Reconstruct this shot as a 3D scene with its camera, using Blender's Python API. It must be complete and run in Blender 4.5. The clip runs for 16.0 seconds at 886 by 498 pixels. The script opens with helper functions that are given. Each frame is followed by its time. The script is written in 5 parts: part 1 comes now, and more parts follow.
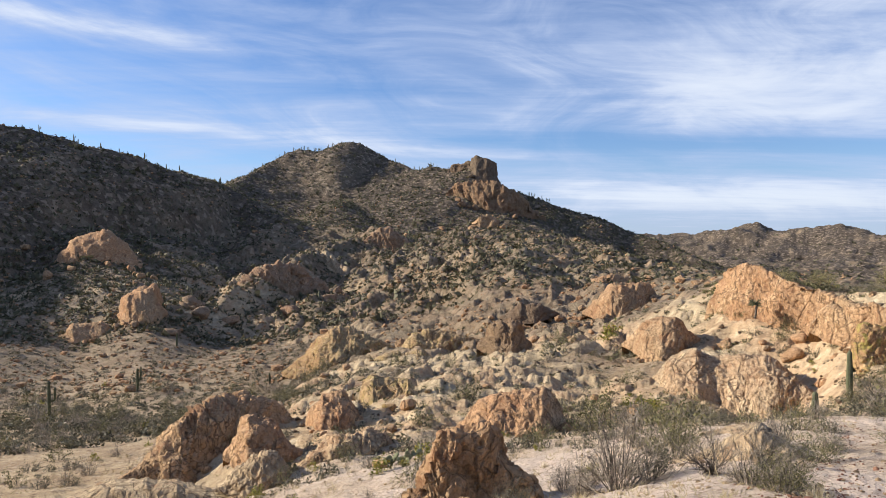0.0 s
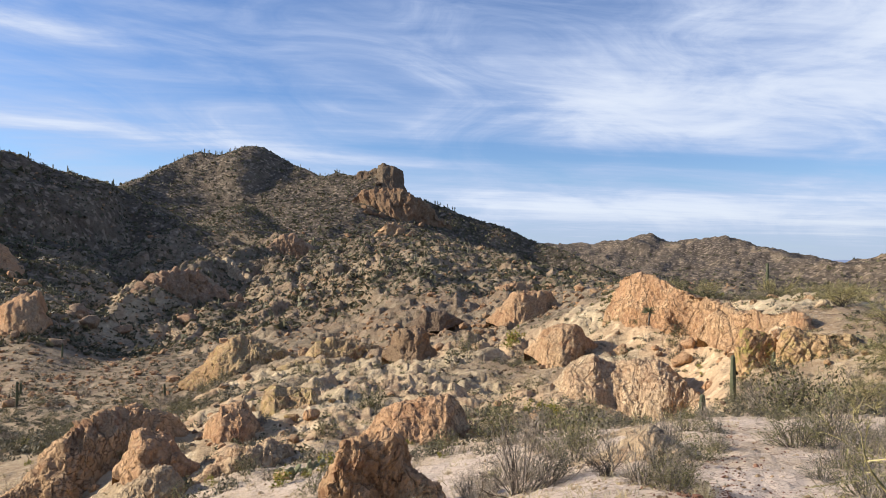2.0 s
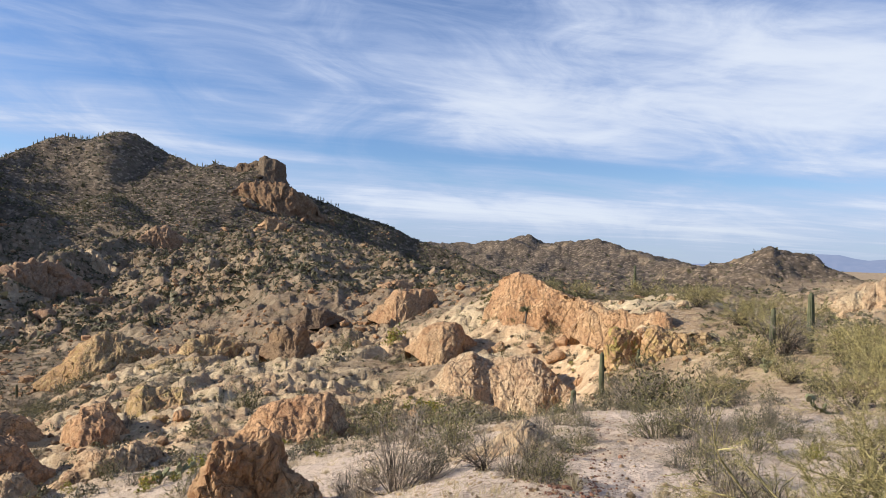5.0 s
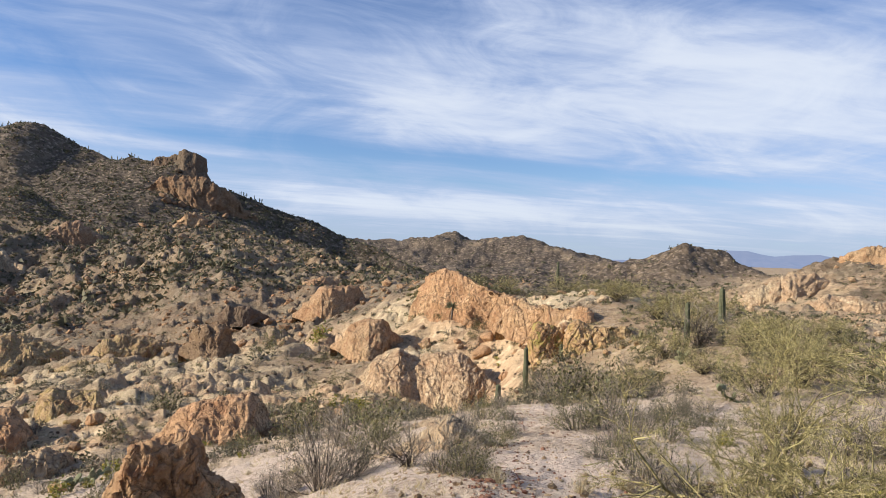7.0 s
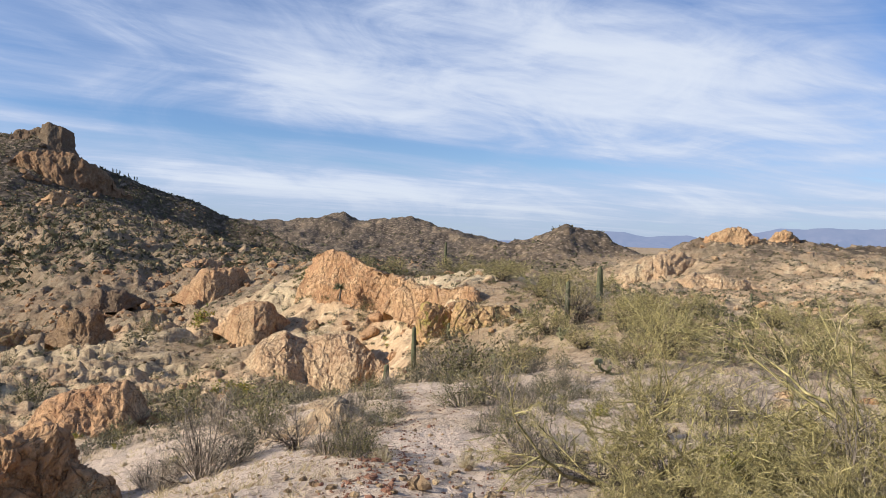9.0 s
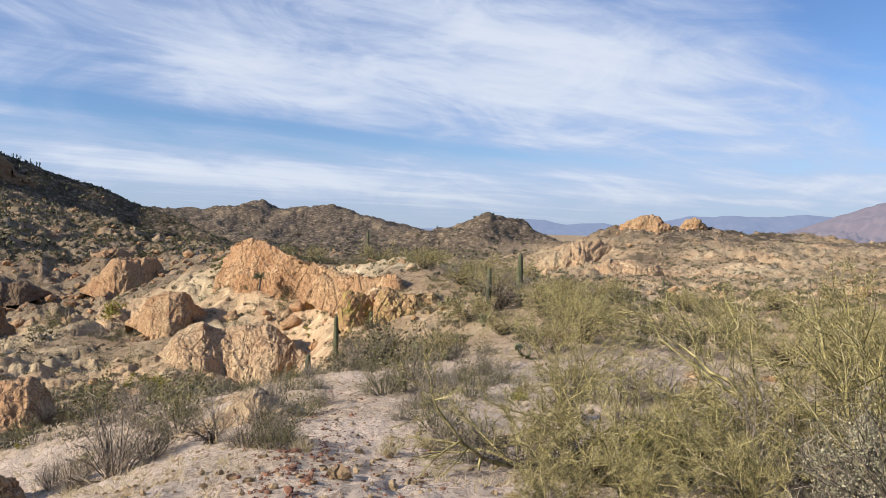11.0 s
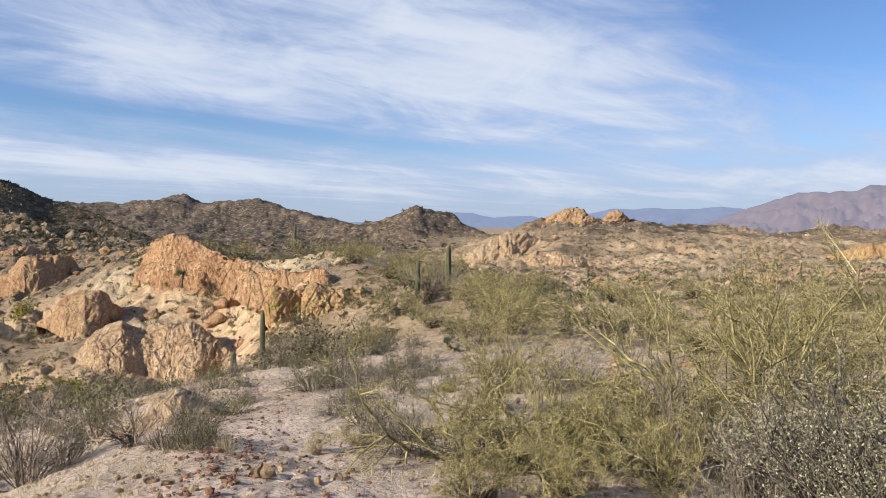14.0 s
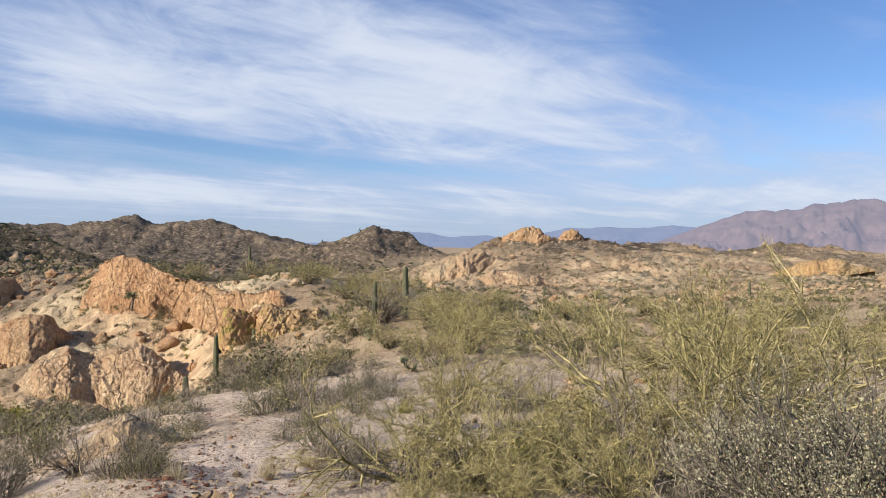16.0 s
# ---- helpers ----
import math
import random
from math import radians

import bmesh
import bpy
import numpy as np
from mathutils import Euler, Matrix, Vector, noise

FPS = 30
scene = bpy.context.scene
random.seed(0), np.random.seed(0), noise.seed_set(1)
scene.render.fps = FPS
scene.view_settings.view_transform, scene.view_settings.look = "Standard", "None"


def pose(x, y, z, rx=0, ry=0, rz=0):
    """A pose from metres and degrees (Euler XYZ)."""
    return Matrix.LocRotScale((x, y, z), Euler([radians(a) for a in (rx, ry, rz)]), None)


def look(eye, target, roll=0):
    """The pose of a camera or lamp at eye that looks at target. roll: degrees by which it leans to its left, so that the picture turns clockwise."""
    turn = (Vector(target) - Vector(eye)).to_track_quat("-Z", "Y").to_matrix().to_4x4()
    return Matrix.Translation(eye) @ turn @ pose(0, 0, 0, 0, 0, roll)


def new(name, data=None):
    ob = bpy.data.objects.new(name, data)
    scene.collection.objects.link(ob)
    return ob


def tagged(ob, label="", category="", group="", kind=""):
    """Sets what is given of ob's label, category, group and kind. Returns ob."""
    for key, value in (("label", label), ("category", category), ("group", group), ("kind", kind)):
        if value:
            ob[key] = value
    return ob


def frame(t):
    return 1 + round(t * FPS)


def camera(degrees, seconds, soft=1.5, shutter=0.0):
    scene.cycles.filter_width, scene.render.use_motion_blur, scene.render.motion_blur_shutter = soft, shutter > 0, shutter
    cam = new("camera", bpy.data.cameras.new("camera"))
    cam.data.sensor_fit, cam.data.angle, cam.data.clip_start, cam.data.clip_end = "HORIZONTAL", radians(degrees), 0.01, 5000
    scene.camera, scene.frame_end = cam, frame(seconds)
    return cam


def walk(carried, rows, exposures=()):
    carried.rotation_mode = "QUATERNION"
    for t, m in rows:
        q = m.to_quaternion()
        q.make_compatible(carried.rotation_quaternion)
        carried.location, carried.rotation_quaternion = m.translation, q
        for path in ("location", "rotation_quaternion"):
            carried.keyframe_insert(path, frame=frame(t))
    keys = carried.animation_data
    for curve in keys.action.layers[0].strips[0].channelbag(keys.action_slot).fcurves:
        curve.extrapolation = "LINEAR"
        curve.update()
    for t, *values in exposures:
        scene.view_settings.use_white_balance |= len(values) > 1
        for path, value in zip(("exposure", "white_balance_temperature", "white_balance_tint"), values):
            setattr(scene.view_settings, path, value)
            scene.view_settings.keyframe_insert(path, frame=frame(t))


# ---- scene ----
# ---- camera: a slow turn to the right from a knoll, held in the hand ----
cam = camera(63.5, 16.0, 0.7)
PATH = [
    (0.0, pose(0.000, -0.000, 1.7, 90.00, 0.00, 0.00)),
    (0.5, pose(0.000, -0.000, 1.7, 90.12, -0.44, -1.83)),
    (1.0, pose(0.000, -0.000, 1.7, 90.26, -0.56, -3.82)),
    (1.5, pose(0.000, -0.000, 1.7, 90.47, -0.48, -5.72)),
    (2.0, pose(0.000, -0.000, 1.7, 90.65, -0.45, -7.52)),
    (2.5, pose(0.000, -0.000, 1.7, 90.87, -0.48, -9.30)),
    (3.0, pose(0.000, -0.000, 1.7, 90.97, -0.67, -10.94)),
    (3.5, pose(0.000, -0.000, 1.7, 90.90, -0.88, -12.45)),
    (4.0, pose(0.000, -0.000, 1.7, 90.76, -1.15, -13.95)),
    (6.5, pose(0.017, -0.013, 1.7, 90.61, -1.67, -21.17)),
    (7.0, pose(0.023, -0.018, 1.7, 90.52, -1.52, -22.74)),
    (7.5, pose(0.029, -0.022, 1.7, 90.31, -1.45, -24.88)),
    (8.0, pose(0.034, -0.027, 1.7, 90.02, -1.38, -27.37)),
    (8.5, pose(0.040, -0.031, 1.7, 89.57, -1.42, -29.61)),
    (9.0, pose(0.046, -0.036, 1.7, 89.21, -1.45, -31.64)),
    (9.5, pose(0.052, -0.040, 1.7, 88.91, -1.42, -33.35)),
    (10.0, pose(0.057, -0.045, 1.7, 88.69, -1.41, -35.07)),
    (12.5, pose(0.086, -0.067, 1.7, 88.13, -0.99, -40.83)),
    (13.0, pose(0.092, -0.072, 1.7, 88.03, -0.92, -41.79)),
    (13.5, pose(0.097, -0.076, 1.7, 87.90, -0.86, -42.72)),
    (14.0, pose(0.103, -0.081, 1.7, 87.99, -0.87, -43.52)),
    (14.5, pose(0.109, -0.085, 1.7, 88.28, -0.84, -44.33)),
    (15.0, pose(0.115, -0.090, 1.7, 88.74, -0.73, -45.18)),
    (15.5, pose(0.120, -0.094, 1.7, 89.25, -0.57, -46.05)),
    (16.0, pose(0.126, -0.099, 1.7, 89.61, -0.53, -46.93)),
]
walk(cam, PATH, [(0.0, 0.58), (4.0, 0.53), (9.0, 0.46), (16.0, 0.42)])

# ---- sky and sun ----
SUN_BEARING, SUN_HEIGHT = -77.0, 25.5      # degrees to the right of the y axis, degrees above the horizon


class Nodes:
    """Short way to write a node tree."""

    def __init__(self, tree):
        self.tree = tree
        self.tree.nodes.clear()

    def add(self, kind, **inputs):
        n = self.tree.nodes.new(kind)
        for key, value in inputs.items():
            key = key.replace("_", " ")
            sock = n.inputs[int(key[1:])] if key[0] == "i" and key[1:].isdigit() else n.inputs[key]
            self.put(sock, value)
        return n

    def put(self, sock, value):
        if isinstance(value, bpy.types.NodeSocket):
            self.tree.links.new(value, sock)
        elif isinstance(value, bpy.types.Node):
            self.tree.links.new(value.outputs[0], sock)
        else:
            sock.default_value = value

    def math(self, op, a, b=0.0, c=0.0, clamp=False):
        n = self.add("ShaderNodeMath", i0=a, i1=b, i2=c)
        n.operation, n.use_clamp = op, clamp
        return n.outputs[0]

    def mix(self, fac, a, b, blend="MIX"):
        n = self.tree.nodes.new("ShaderNodeMix")
        n.data_type, n.blend_type = "RGBA", blend
        n.clamp_factor = True
        self.put(n.inputs[0], fac)
        self.put(n.inputs[6], a if not isinstance(a, tuple) else (*a, 1.0)[:4])
        self.put(n.inputs[7], b if not isinstance(b, tuple) else (*b, 1.0)[:4])
        return n.outputs[2]

    def noise(self, vec, scale, detail=4.0, rough=0.55, distort=0.0):
        return self.add("ShaderNodeTexNoise", Vector=vec, Scale=scale, Detail=detail, Roughness=rough, Distortion=distort).outputs[0]

    def band(self, value, low, high, out_low=0.0, out_high=1.0):
        n = self.add("ShaderNodeMapRange", i0=value, i1=low, i2=high, i3=out_low, i4=out_high)
        n.interpolation_type = "SMOOTHSTEP"
        return n.outputs[0]

    def attribute(self, name):
        n = self.add("ShaderNodeAttribute")
        n.attribute_name = name
        return n.outputs["Fac"]


def make_world():
    world = bpy.data.worlds.new("sky")
    scene.world = world
    world.use_nodes = True
    n = Nodes(world.node_tree)
    sky = n.add("ShaderNodeTexSky")
    sky.sky_type, sky.sun_disc = "NISHITA", False
    sky.sun_elevation, sky.sun_rotation = radians(SUN_HEIGHT), radians(SUN_BEARING)
    sky.altitude, sky.air_density, sky.dust_density, sky.ozone_density = 600.0, 1.0, 0.4, 2.0
    way = n.add("ShaderNodeTexCoord").outputs["Generated"]
    xyz = n.add("ShaderNodeSeparateXYZ", Vector=way)
    x, y, z = xyz.outputs
    up = n.math("MAXIMUM", z, 0.0)
    # a thin flat layer of ice cloud, seen in perspective
    low = n.math("ADD", up, 0.045)
    flat = n.add("ShaderNodeCombineXYZ", X=n.math("DIVIDE", x, low), Y=n.math("DIVIDE", y, low), Z=0.0).outputs[0]
    turned = n.add("ShaderNodeMapping", Vector=flat, Rotation=(0, 0, radians(-24)), Scale=(0.34, 0.85, 1.0)).outputs[0]
    streak = n.noise(turned, 0.95, 9.0, 0.58, 0.9)
    fine_map = n.add("ShaderNodeMapping", Vector=flat, Rotation=(0, 0, radians(-30)), Scale=(0.8, 3.6, 1.0)).outputs[0]
    fine = n.noise(fine_map, 1.6, 7.0, 0.62, 0.6)
    # broad sheets and clear gaps: bearing, height, half widths, lean, strength
    bearing = n.math("MULTIPLY", n.math("ARCTAN2", x, y), 57.29578)
    height = n.math("MULTIPLY", n.math("ARCSINE", z), 57.29578)
    sheets = None
    for b0, h0, wb, wh, lean, amp in SHEETS:
        db = n.math("SUBTRACT", bearing, b0)
        dh = n.math("SUBTRACT", n.math("SUBTRACT", height, h0), n.math("MULTIPLY", db, lean))
        db, dh = n.math("DIVIDE", db, wb), n.math("DIVIDE", dh, wh)
        r2 = n.math("ADD", n.math("MULTIPLY", db, db), n.math("MULTIPLY", dh, dh))
        bump = n.math("MULTIPLY", n.math("EXPONENT", n.math("MULTIPLY", r2, -1.0)), amp)
        sheets = bump if sheets is None else n.math("ADD", sheets, bump)
    # soft rippled veil
    skew = n.math("ADD", n.math("MULTIPLY", height, 0.115), n.math("MULTIPLY", bearing, 0.014))
    veil_at = n.add("ShaderNodeCombineXYZ", X=n.math("MULTIPLY", bearing, 0.034), Y=skew, Z=0.7).outputs[0]
    veil = n.noise(veil_at, 2.1, 8.0, 0.60, 1.3)
    body = n.math("ADD", n.math("MULTIPLY", streak, 0.85), n.math("MULTIPLY", fine, 0.24))
    body = n.math("ADD", body, n.math("MULTIPLY", veil, 0.85))
    body = n.math("ADD", body, n.math("MULTIPLY", sheets, 0.36))
    cover = n.band(body, 0.70, 1.40)
    cover = n.math("MULTIPLY", cover, n.band(height, -1.0, 3.0, 0.55, 1.0))
    cover = n.math("MULTIPLY", cover, 0.9)
    tint = n.mix(n.band(height, 0.0, 5.0), (0.82, 0.84, 0.86), (1.0, 1.0, 1.0))
    blue = n.mix(1.0, sky.outputs[0], SKY_TINT, "MULTIPLY")
    blue = n.mix(n.band(height, 9.0, -1.0, 0.0, 0.75), blue, SKY_LOW)
    cloud = n.mix(n.band(body, 1.0, 1.6), CLOUD_THIN, CLOUD_THICK)
    colour = n.mix(cover, blue, n.mix(1.0, cloud, tint, "MULTIPLY"))
    back = n.add("ShaderNodeBackground", Color=colour, Strength=SKY_STRENGTH)
    n.add("ShaderNodeOutputWorld", Surface=back)


SKY_STRENGTH = 0.090
SKY_TINT = (0.70, 0.84, 1.10)
SKY_LOW = (3.6, 4.5, 6.1)      # dust and thin ice near the horizon
CLOUD_THIN, CLOUD_THICK = (3.9, 4.7, 6.6), (6.2, 6.7, 7.6)
SHEETS = [(22, 11.5, 9, 2.2, -0.10, 0.9), (45, 11.5, 21, 5, -0.05, 1.0), (36, 17, 22, 3.5, -0.1, 0.5), (20, 3.9, 15, 1.2, -0.06, 1.0),
          (50, 3.2, 40, 2.0, 0, 0.9), (36, 6.6, 18, 0.6, -0.075, -0.9), (-22, 9.0, 14, 0.7, -0.03, 1.0), (1, 7.7, 8, 0.5, -0.06, 0.9),
          (-26, 15.7, 8, 0.8, -0.07, 1.2), (70, 14, 8, 4.5, -0.3, -1.3), (46, 15, 19, 1.8, -0.27, 0.6), (0, 11.5, 12, 1.6, 0, -0.5), (78, 5, 12, 2, 0, 0.6)]
make_world()

sun = new("sun", bpy.data.lights.new("sun", "SUN"))
sun.data.energy, sun.data.angle, sun.data.color = 5.0, radians(0.55), (1.0, 0.92, 0.79)
_b, _h = radians(SUN_BEARING), radians(SUN_HEIGHT)
sun.matrix_world = look((0, 0, 60), Vector((0, 0, 60)) - Vector((math.sin(_b) * math.cos(_h), math.cos(_b) * math.cos(_h), math.sin(_h))))

# ---- materials ----
def material(name):
    m = bpy.data.materials.new(name)
    m.use_nodes = True
    return m, Nodes(m.node_tree)


def finish(n, colour, rough=0.9, bump=None, strength=0.5, distance=0.05, **more):
    p = n.add("ShaderNodeBsdfPrincipled", Base_Color=colour, Roughness=rough)
    p.inputs["Specular IOR Level"].default_value = more.get("spec", 0.2)
    if bump is not None:
        n.put(p.inputs["Normal"], n.add("ShaderNodeBump", Height=bump, Strength=strength, Distance=distance))
    n.add("ShaderNodeOutputMaterial", Surface=p)
    return p


def flecks(n, pos, scale, stretch=(1.0, 1.0, 1.0)):
    """A chance value for each small stone-like cell."""
    at = n.add("ShaderNodeMapping", Vector=pos, Scale=stretch).outputs[0]
    v = n.add("ShaderNodeTexVoronoi", Vector=at, Scale=scale)
    return n.add("ShaderNodeSeparateColor", Color=v.outputs["Color"]).outputs[0]


def rock_colour(n, pos):
    """Weathered tan to orange tuff with pale bands, rusty stains and dark varnish."""
    big = n.noise(pos, 0.05, 4.0, 0.6)
    mid = n.noise(pos, 0.38, 8.0, 0.72, 0.5)
    grain = n.noise(pos, 2.6, 8.0, 0.75)
    c = n.mix(n.band(big, 0.40, 0.60), (0.40, 0.315, 0.21), (0.43, 0.295, 0.185))
    c = n.mix(n.math("MULTIPLY", n.band(mid, 0.52, 0.66), 0.8), c, (0.62, 0.50, 0.34))
    c = n.mix(n.math("MULTIPLY", n.band(mid, 0.47, 0.34), 0.85), c, (0.24, 0.135, 0.08))
    c = n.mix(n.math("MULTIPLY", n.band(grain, 0.53, 0.66), 0.65), c, (0.17, 0.115, 0.075))
    c = n.mix(n.math("MULTIPLY", n.band(grain, 0.46, 0.36), 0.45), c, (0.66, 0.55, 0.40))
    return c, mid, grain


def make_land():
    m, n = material("desert_land")
    pos = n.add("ShaderNodeNewGeometry").outputs["Position"]
    normal = n.add("ShaderNodeSeparateXYZ", Vector=n.add("ShaderNodeNewGeometry").outputs["Normal"]).outputs[2]
    rock = n.attribute("rock")
    cover = n.attribute("cover")
    rc, mid, grain = rock_colour(n, pos)
    rc = n.mix(1.0, rc, (1.32, 1.30, 1.22), "MULTIPLY")
    fine = n.noise(pos, 9.0, 8.0, 0.75)
    broad = n.noise(pos, 0.16, 7.0, 0.68)
    soil = n.mix(n.band(broad, 0.42, 0.60), (0.70, 0.555, 0.44), (0.58, 0.445, 0.32))
    reach = n.add("ShaderNodeVectorMath", i0=pos)
    reach.operation = "LENGTH"
    knoll = n.band(reach.outputs["Value"], 20.0, 40.0)
    tan_soil = n.mix(n.band(broad, 0.42, 0.60), (0.50, 0.375, 0.225), (0.36, 0.25, 0.145))
    soil = n.mix(knoll, soil, tan_soil)
    soil = n.mix(n.math("MULTIPLY", n.band(broad, 0.60, 0.70), 0.8), soil, (0.26, 0.165, 0.10))
    rubble = n.noise(pos, 1.1, 8.0, 0.75, 0.3)
    soil = n.mix(n.math("MULTIPLY", knoll, n.math("MULTIPLY", n.band(rubble, 0.52, 0.62), 0.75)), soil, (0.15, 0.095, 0.06))
    warped = n.add("ShaderNodeVectorMath", i0=pos, i1=n.add("ShaderNodeTexNoise", Vector=pos, Scale=2.0, Detail=3.0).outputs["Color"]).outputs[0]
    pebble = flecks(n, warped, 15.0)
    stone = flecks(n, warped, 3.4)
    soil = n.mix(n.math("MULTIPLY", n.band(pebble, 0.76, 0.82), 0.45), soil, (0.22, 0.13, 0.09))
    soil = n.mix(n.math("MULTIPLY", n.band(stone, 0.84, 0.95), 0.35), soil, (0.26, 0.18, 0.12))
    soil = n.mix(n.math("MULTIPLY", n.band(stone, 0.14, 0.05), 0.3), soil, (0.68, 0.57, 0.44))
    soil = n.mix(n.math("MULTIPLY", n.band(fine, 0.55, 0.68), 0.45), soil, (0.24, 0.165, 0.12))
    soil = n.mix(n.math("MULTIPLY", n.band(fine, 0.45, 0.33), 0.5), soil, (0.68, 0.57, 0.45))
    # far slopes: brown scree between low shrubs, with pale ledges
    scree = n.noise(pos, 0.22, 9.0, 0.8)
    block = flecks(n, pos, 0.42)
    slope = n.mix(n.band(scree, 0.42, 0.58), (0.027, 0.022, 0.019), (0.112, 0.087, 0.068))
    slope = n.mix(n.math("MULTIPLY", n.band(block, 0.80, 0.86), 0.75), slope, (0.30, 0.23, 0.17))
    slope = n.mix(n.math("MULTIPLY", n.band(scree, 0.60, 0.68), 0.8), slope, (0.37, 0.28, 0.205))
    soil = n.mix(n.math("MULTIPLY", cover, 0.88), soil, slope)
    steep = n.band(normal, 0.93, 0.72)
    bare = n.math("MAXIMUM", n.math("MULTIPLY", steep, n.math("ADD", 0.35, n.math("MULTIPLY", rock, 0.9))), n.band(n.math("ADD", rock, n.math("MULTIPLY", n.math("SUBTRACT", mid, 0.5), 1.2)), 0.45, 0.75), clamp=True)
    bare = n.math("MULTIPLY", bare, n.math("SUBTRACT", 1.0, n.math("MULTIPLY", cover, 0.74)))
    colour = n.mix(bare, soil, rc)
    rough = n.math("ADD", n.math("MULTIPLY", mid, 0.55), n.math("ADD", n.math("MULTIPLY", grain, 0.30), n.math("MULTIPLY", scree, 0.4)))
    rough = n.math("ADD", rough, n.math("ADD", n.math("MULTIPLY", fine, 0.06), n.math("MULTIPLY", n.math("MULTIPLY", rubble, knoll), 0.5)))
    rough = n.math("ADD", rough, n.math("MULTIPLY", pebble, 0.02))
    rough = n.math("ADD", rough, n.math("MULTIPLY", n.math("MULTIPLY", scree, cover), 3.2))
    finish(n, colour, 0.93, rough, 1.0, 0.45)
    return m


M_LAND = make_land()


def make_rock(name, tint, lichen=0.0):
    """Bare weathered rock; tint multiplies the colour of the slope's own rock."""
    m, n = material(name)
    pos = n.add("ShaderNodeNewGeometry").outputs["Position"]
    c, mid, grain = rock_colour(n, pos)
    c = n.mix(1.0, c, tint, "MULTIPLY")
    stain = n.noise(n.add("ShaderNodeMapping", Vector=pos, Scale=(1.0, 1.0, 0.35)).outputs[0], 0.55, 7.0, 0.7, 0.8)
    c = n.mix(n.math("MULTIPLY", n.band(stain, 0.54, 0.68), 0.6), c, n.mix(1.0, c, (0.50, 0.36, 0.28), "MULTIPLY"))
    if lichen:
        spots = n.noise(pos, 1.3, 6.0, 0.7, 0.4)
        c = n.mix(n.math("MULTIPLY", n.band(spots, 0.48, 0.60), lichen), c, (0.36, 0.30, 0.08))
    cracks = n.add("ShaderNodeTexVoronoi", Vector=n.add("ShaderNodeMapping", Vector=pos, Scale=(0.5, 0.5, 0.28)).outputs[0], Scale=1.0)
    cracks.feature = "DISTANCE_TO_EDGE"
    line = n.band(cracks.outputs[0], 0.0, 0.06)
    c = n.mix(n.math("MULTIPLY", n.math("SUBTRACT", 1.0, line), 0.35), c, (0.14, 0.085, 0.05))
    bent = n.add("ShaderNodeVectorMath", i0=pos, i1=n.add("ShaderNodeTexNoise", Vector=pos, Scale=1.4, Detail=4.0).outputs["Color"]).outputs[0]
    chips = n.add("ShaderNodeTexVoronoi", Vector=n.add("ShaderNodeMapping", Vector=bent, Rotation=(0.3, 0.5, 0.2), Scale=(1.0, 1.0, 0.55)).outputs[0], Scale=2.3)
    chips.feature = "DISTANCE_TO_EDGE"
    split = n.band(chips.outputs[0], 0.0, 0.09)
    fine = n.noise(pos, 9.0, 7.0, 0.78)
    c = n.mix(n.math("MULTIPLY", n.math("SUBTRACT", 1.0, split), n.band(mid, 0.42, 0.58, 0.15, 0.75)), c, (0.13, 0.08, 0.05))
    c = n.mix(n.math("MULTIPLY", n.band(fine, 0.55, 0.66), 0.55), c, (0.16, 0.105, 0.07))
    c = n.mix(n.math("MULTIPLY", n.band(fine, 0.44, 0.34), 0.35), c, (0.66, 0.53, 0.37))
    height = n.math("ADD", n.math("MULTIPLY", mid, 0.8), n.math("ADD", n.math("MULTIPLY", grain, 0.32), n.math("MULTIPLY", line, 0.3)))
    height = n.math("ADD", height, n.math("ADD", n.math("MULTIPLY", split, 0.16), n.math("MULTIPLY", fine, 0.09)))
    finish(n, c, 0.92, height, 1.0, 0.36)
    return m


def make_plant(name, dark, light, dry=None, share=0.0, sheen=0.25):
    """Leaves and green twigs: each small piece takes its own shade."""
    m, n = material(name)
    geo = n.add("ShaderNodeNewGeometry")
    one = geo.outputs["Random Per Island"]
    thing = n.add("ShaderNodeObjectInfo").outputs["Random"]
    c = n.mix(n.math("POWER", one, 1.5), dark, light)
    if dry:
        c = n.mix(n.band(n.math("FRACT", n.math("MULTIPLY", one, 7.31)), 1.0 - share, 1.0 - share + 0.05), c, dry)
    c = n.mix(n.math("MULTIPLY", thing, 0.2), c, light)
    p = n.add("ShaderNodeBsdfPrincipled", Base_Color=c, Roughness=0.65)
    p.inputs["Specular IOR Level"].default_value = sheen
    t = n.add("ShaderNodeBsdfTranslucent", Color=c)
    mix = n.add("ShaderNodeMixShader", i0=0.14, i1=p.outputs[0], i2=t.outputs[0])
    n.add("ShaderNodeOutputMaterial", Surface=mix)
    return m


def make_plain(name, a, b, scale=6.0, rough=0.85, depth=0.01):
    m, n = material(name)
    pos = n.add("ShaderNodeTexCoord").outputs["Object"]
    v = n.noise(pos, scale, 6.0, 0.65)
    finish(n, n.mix(n.band(v, 0.35, 0.65), a, b), rough, v, 0.6, depth)
    return m


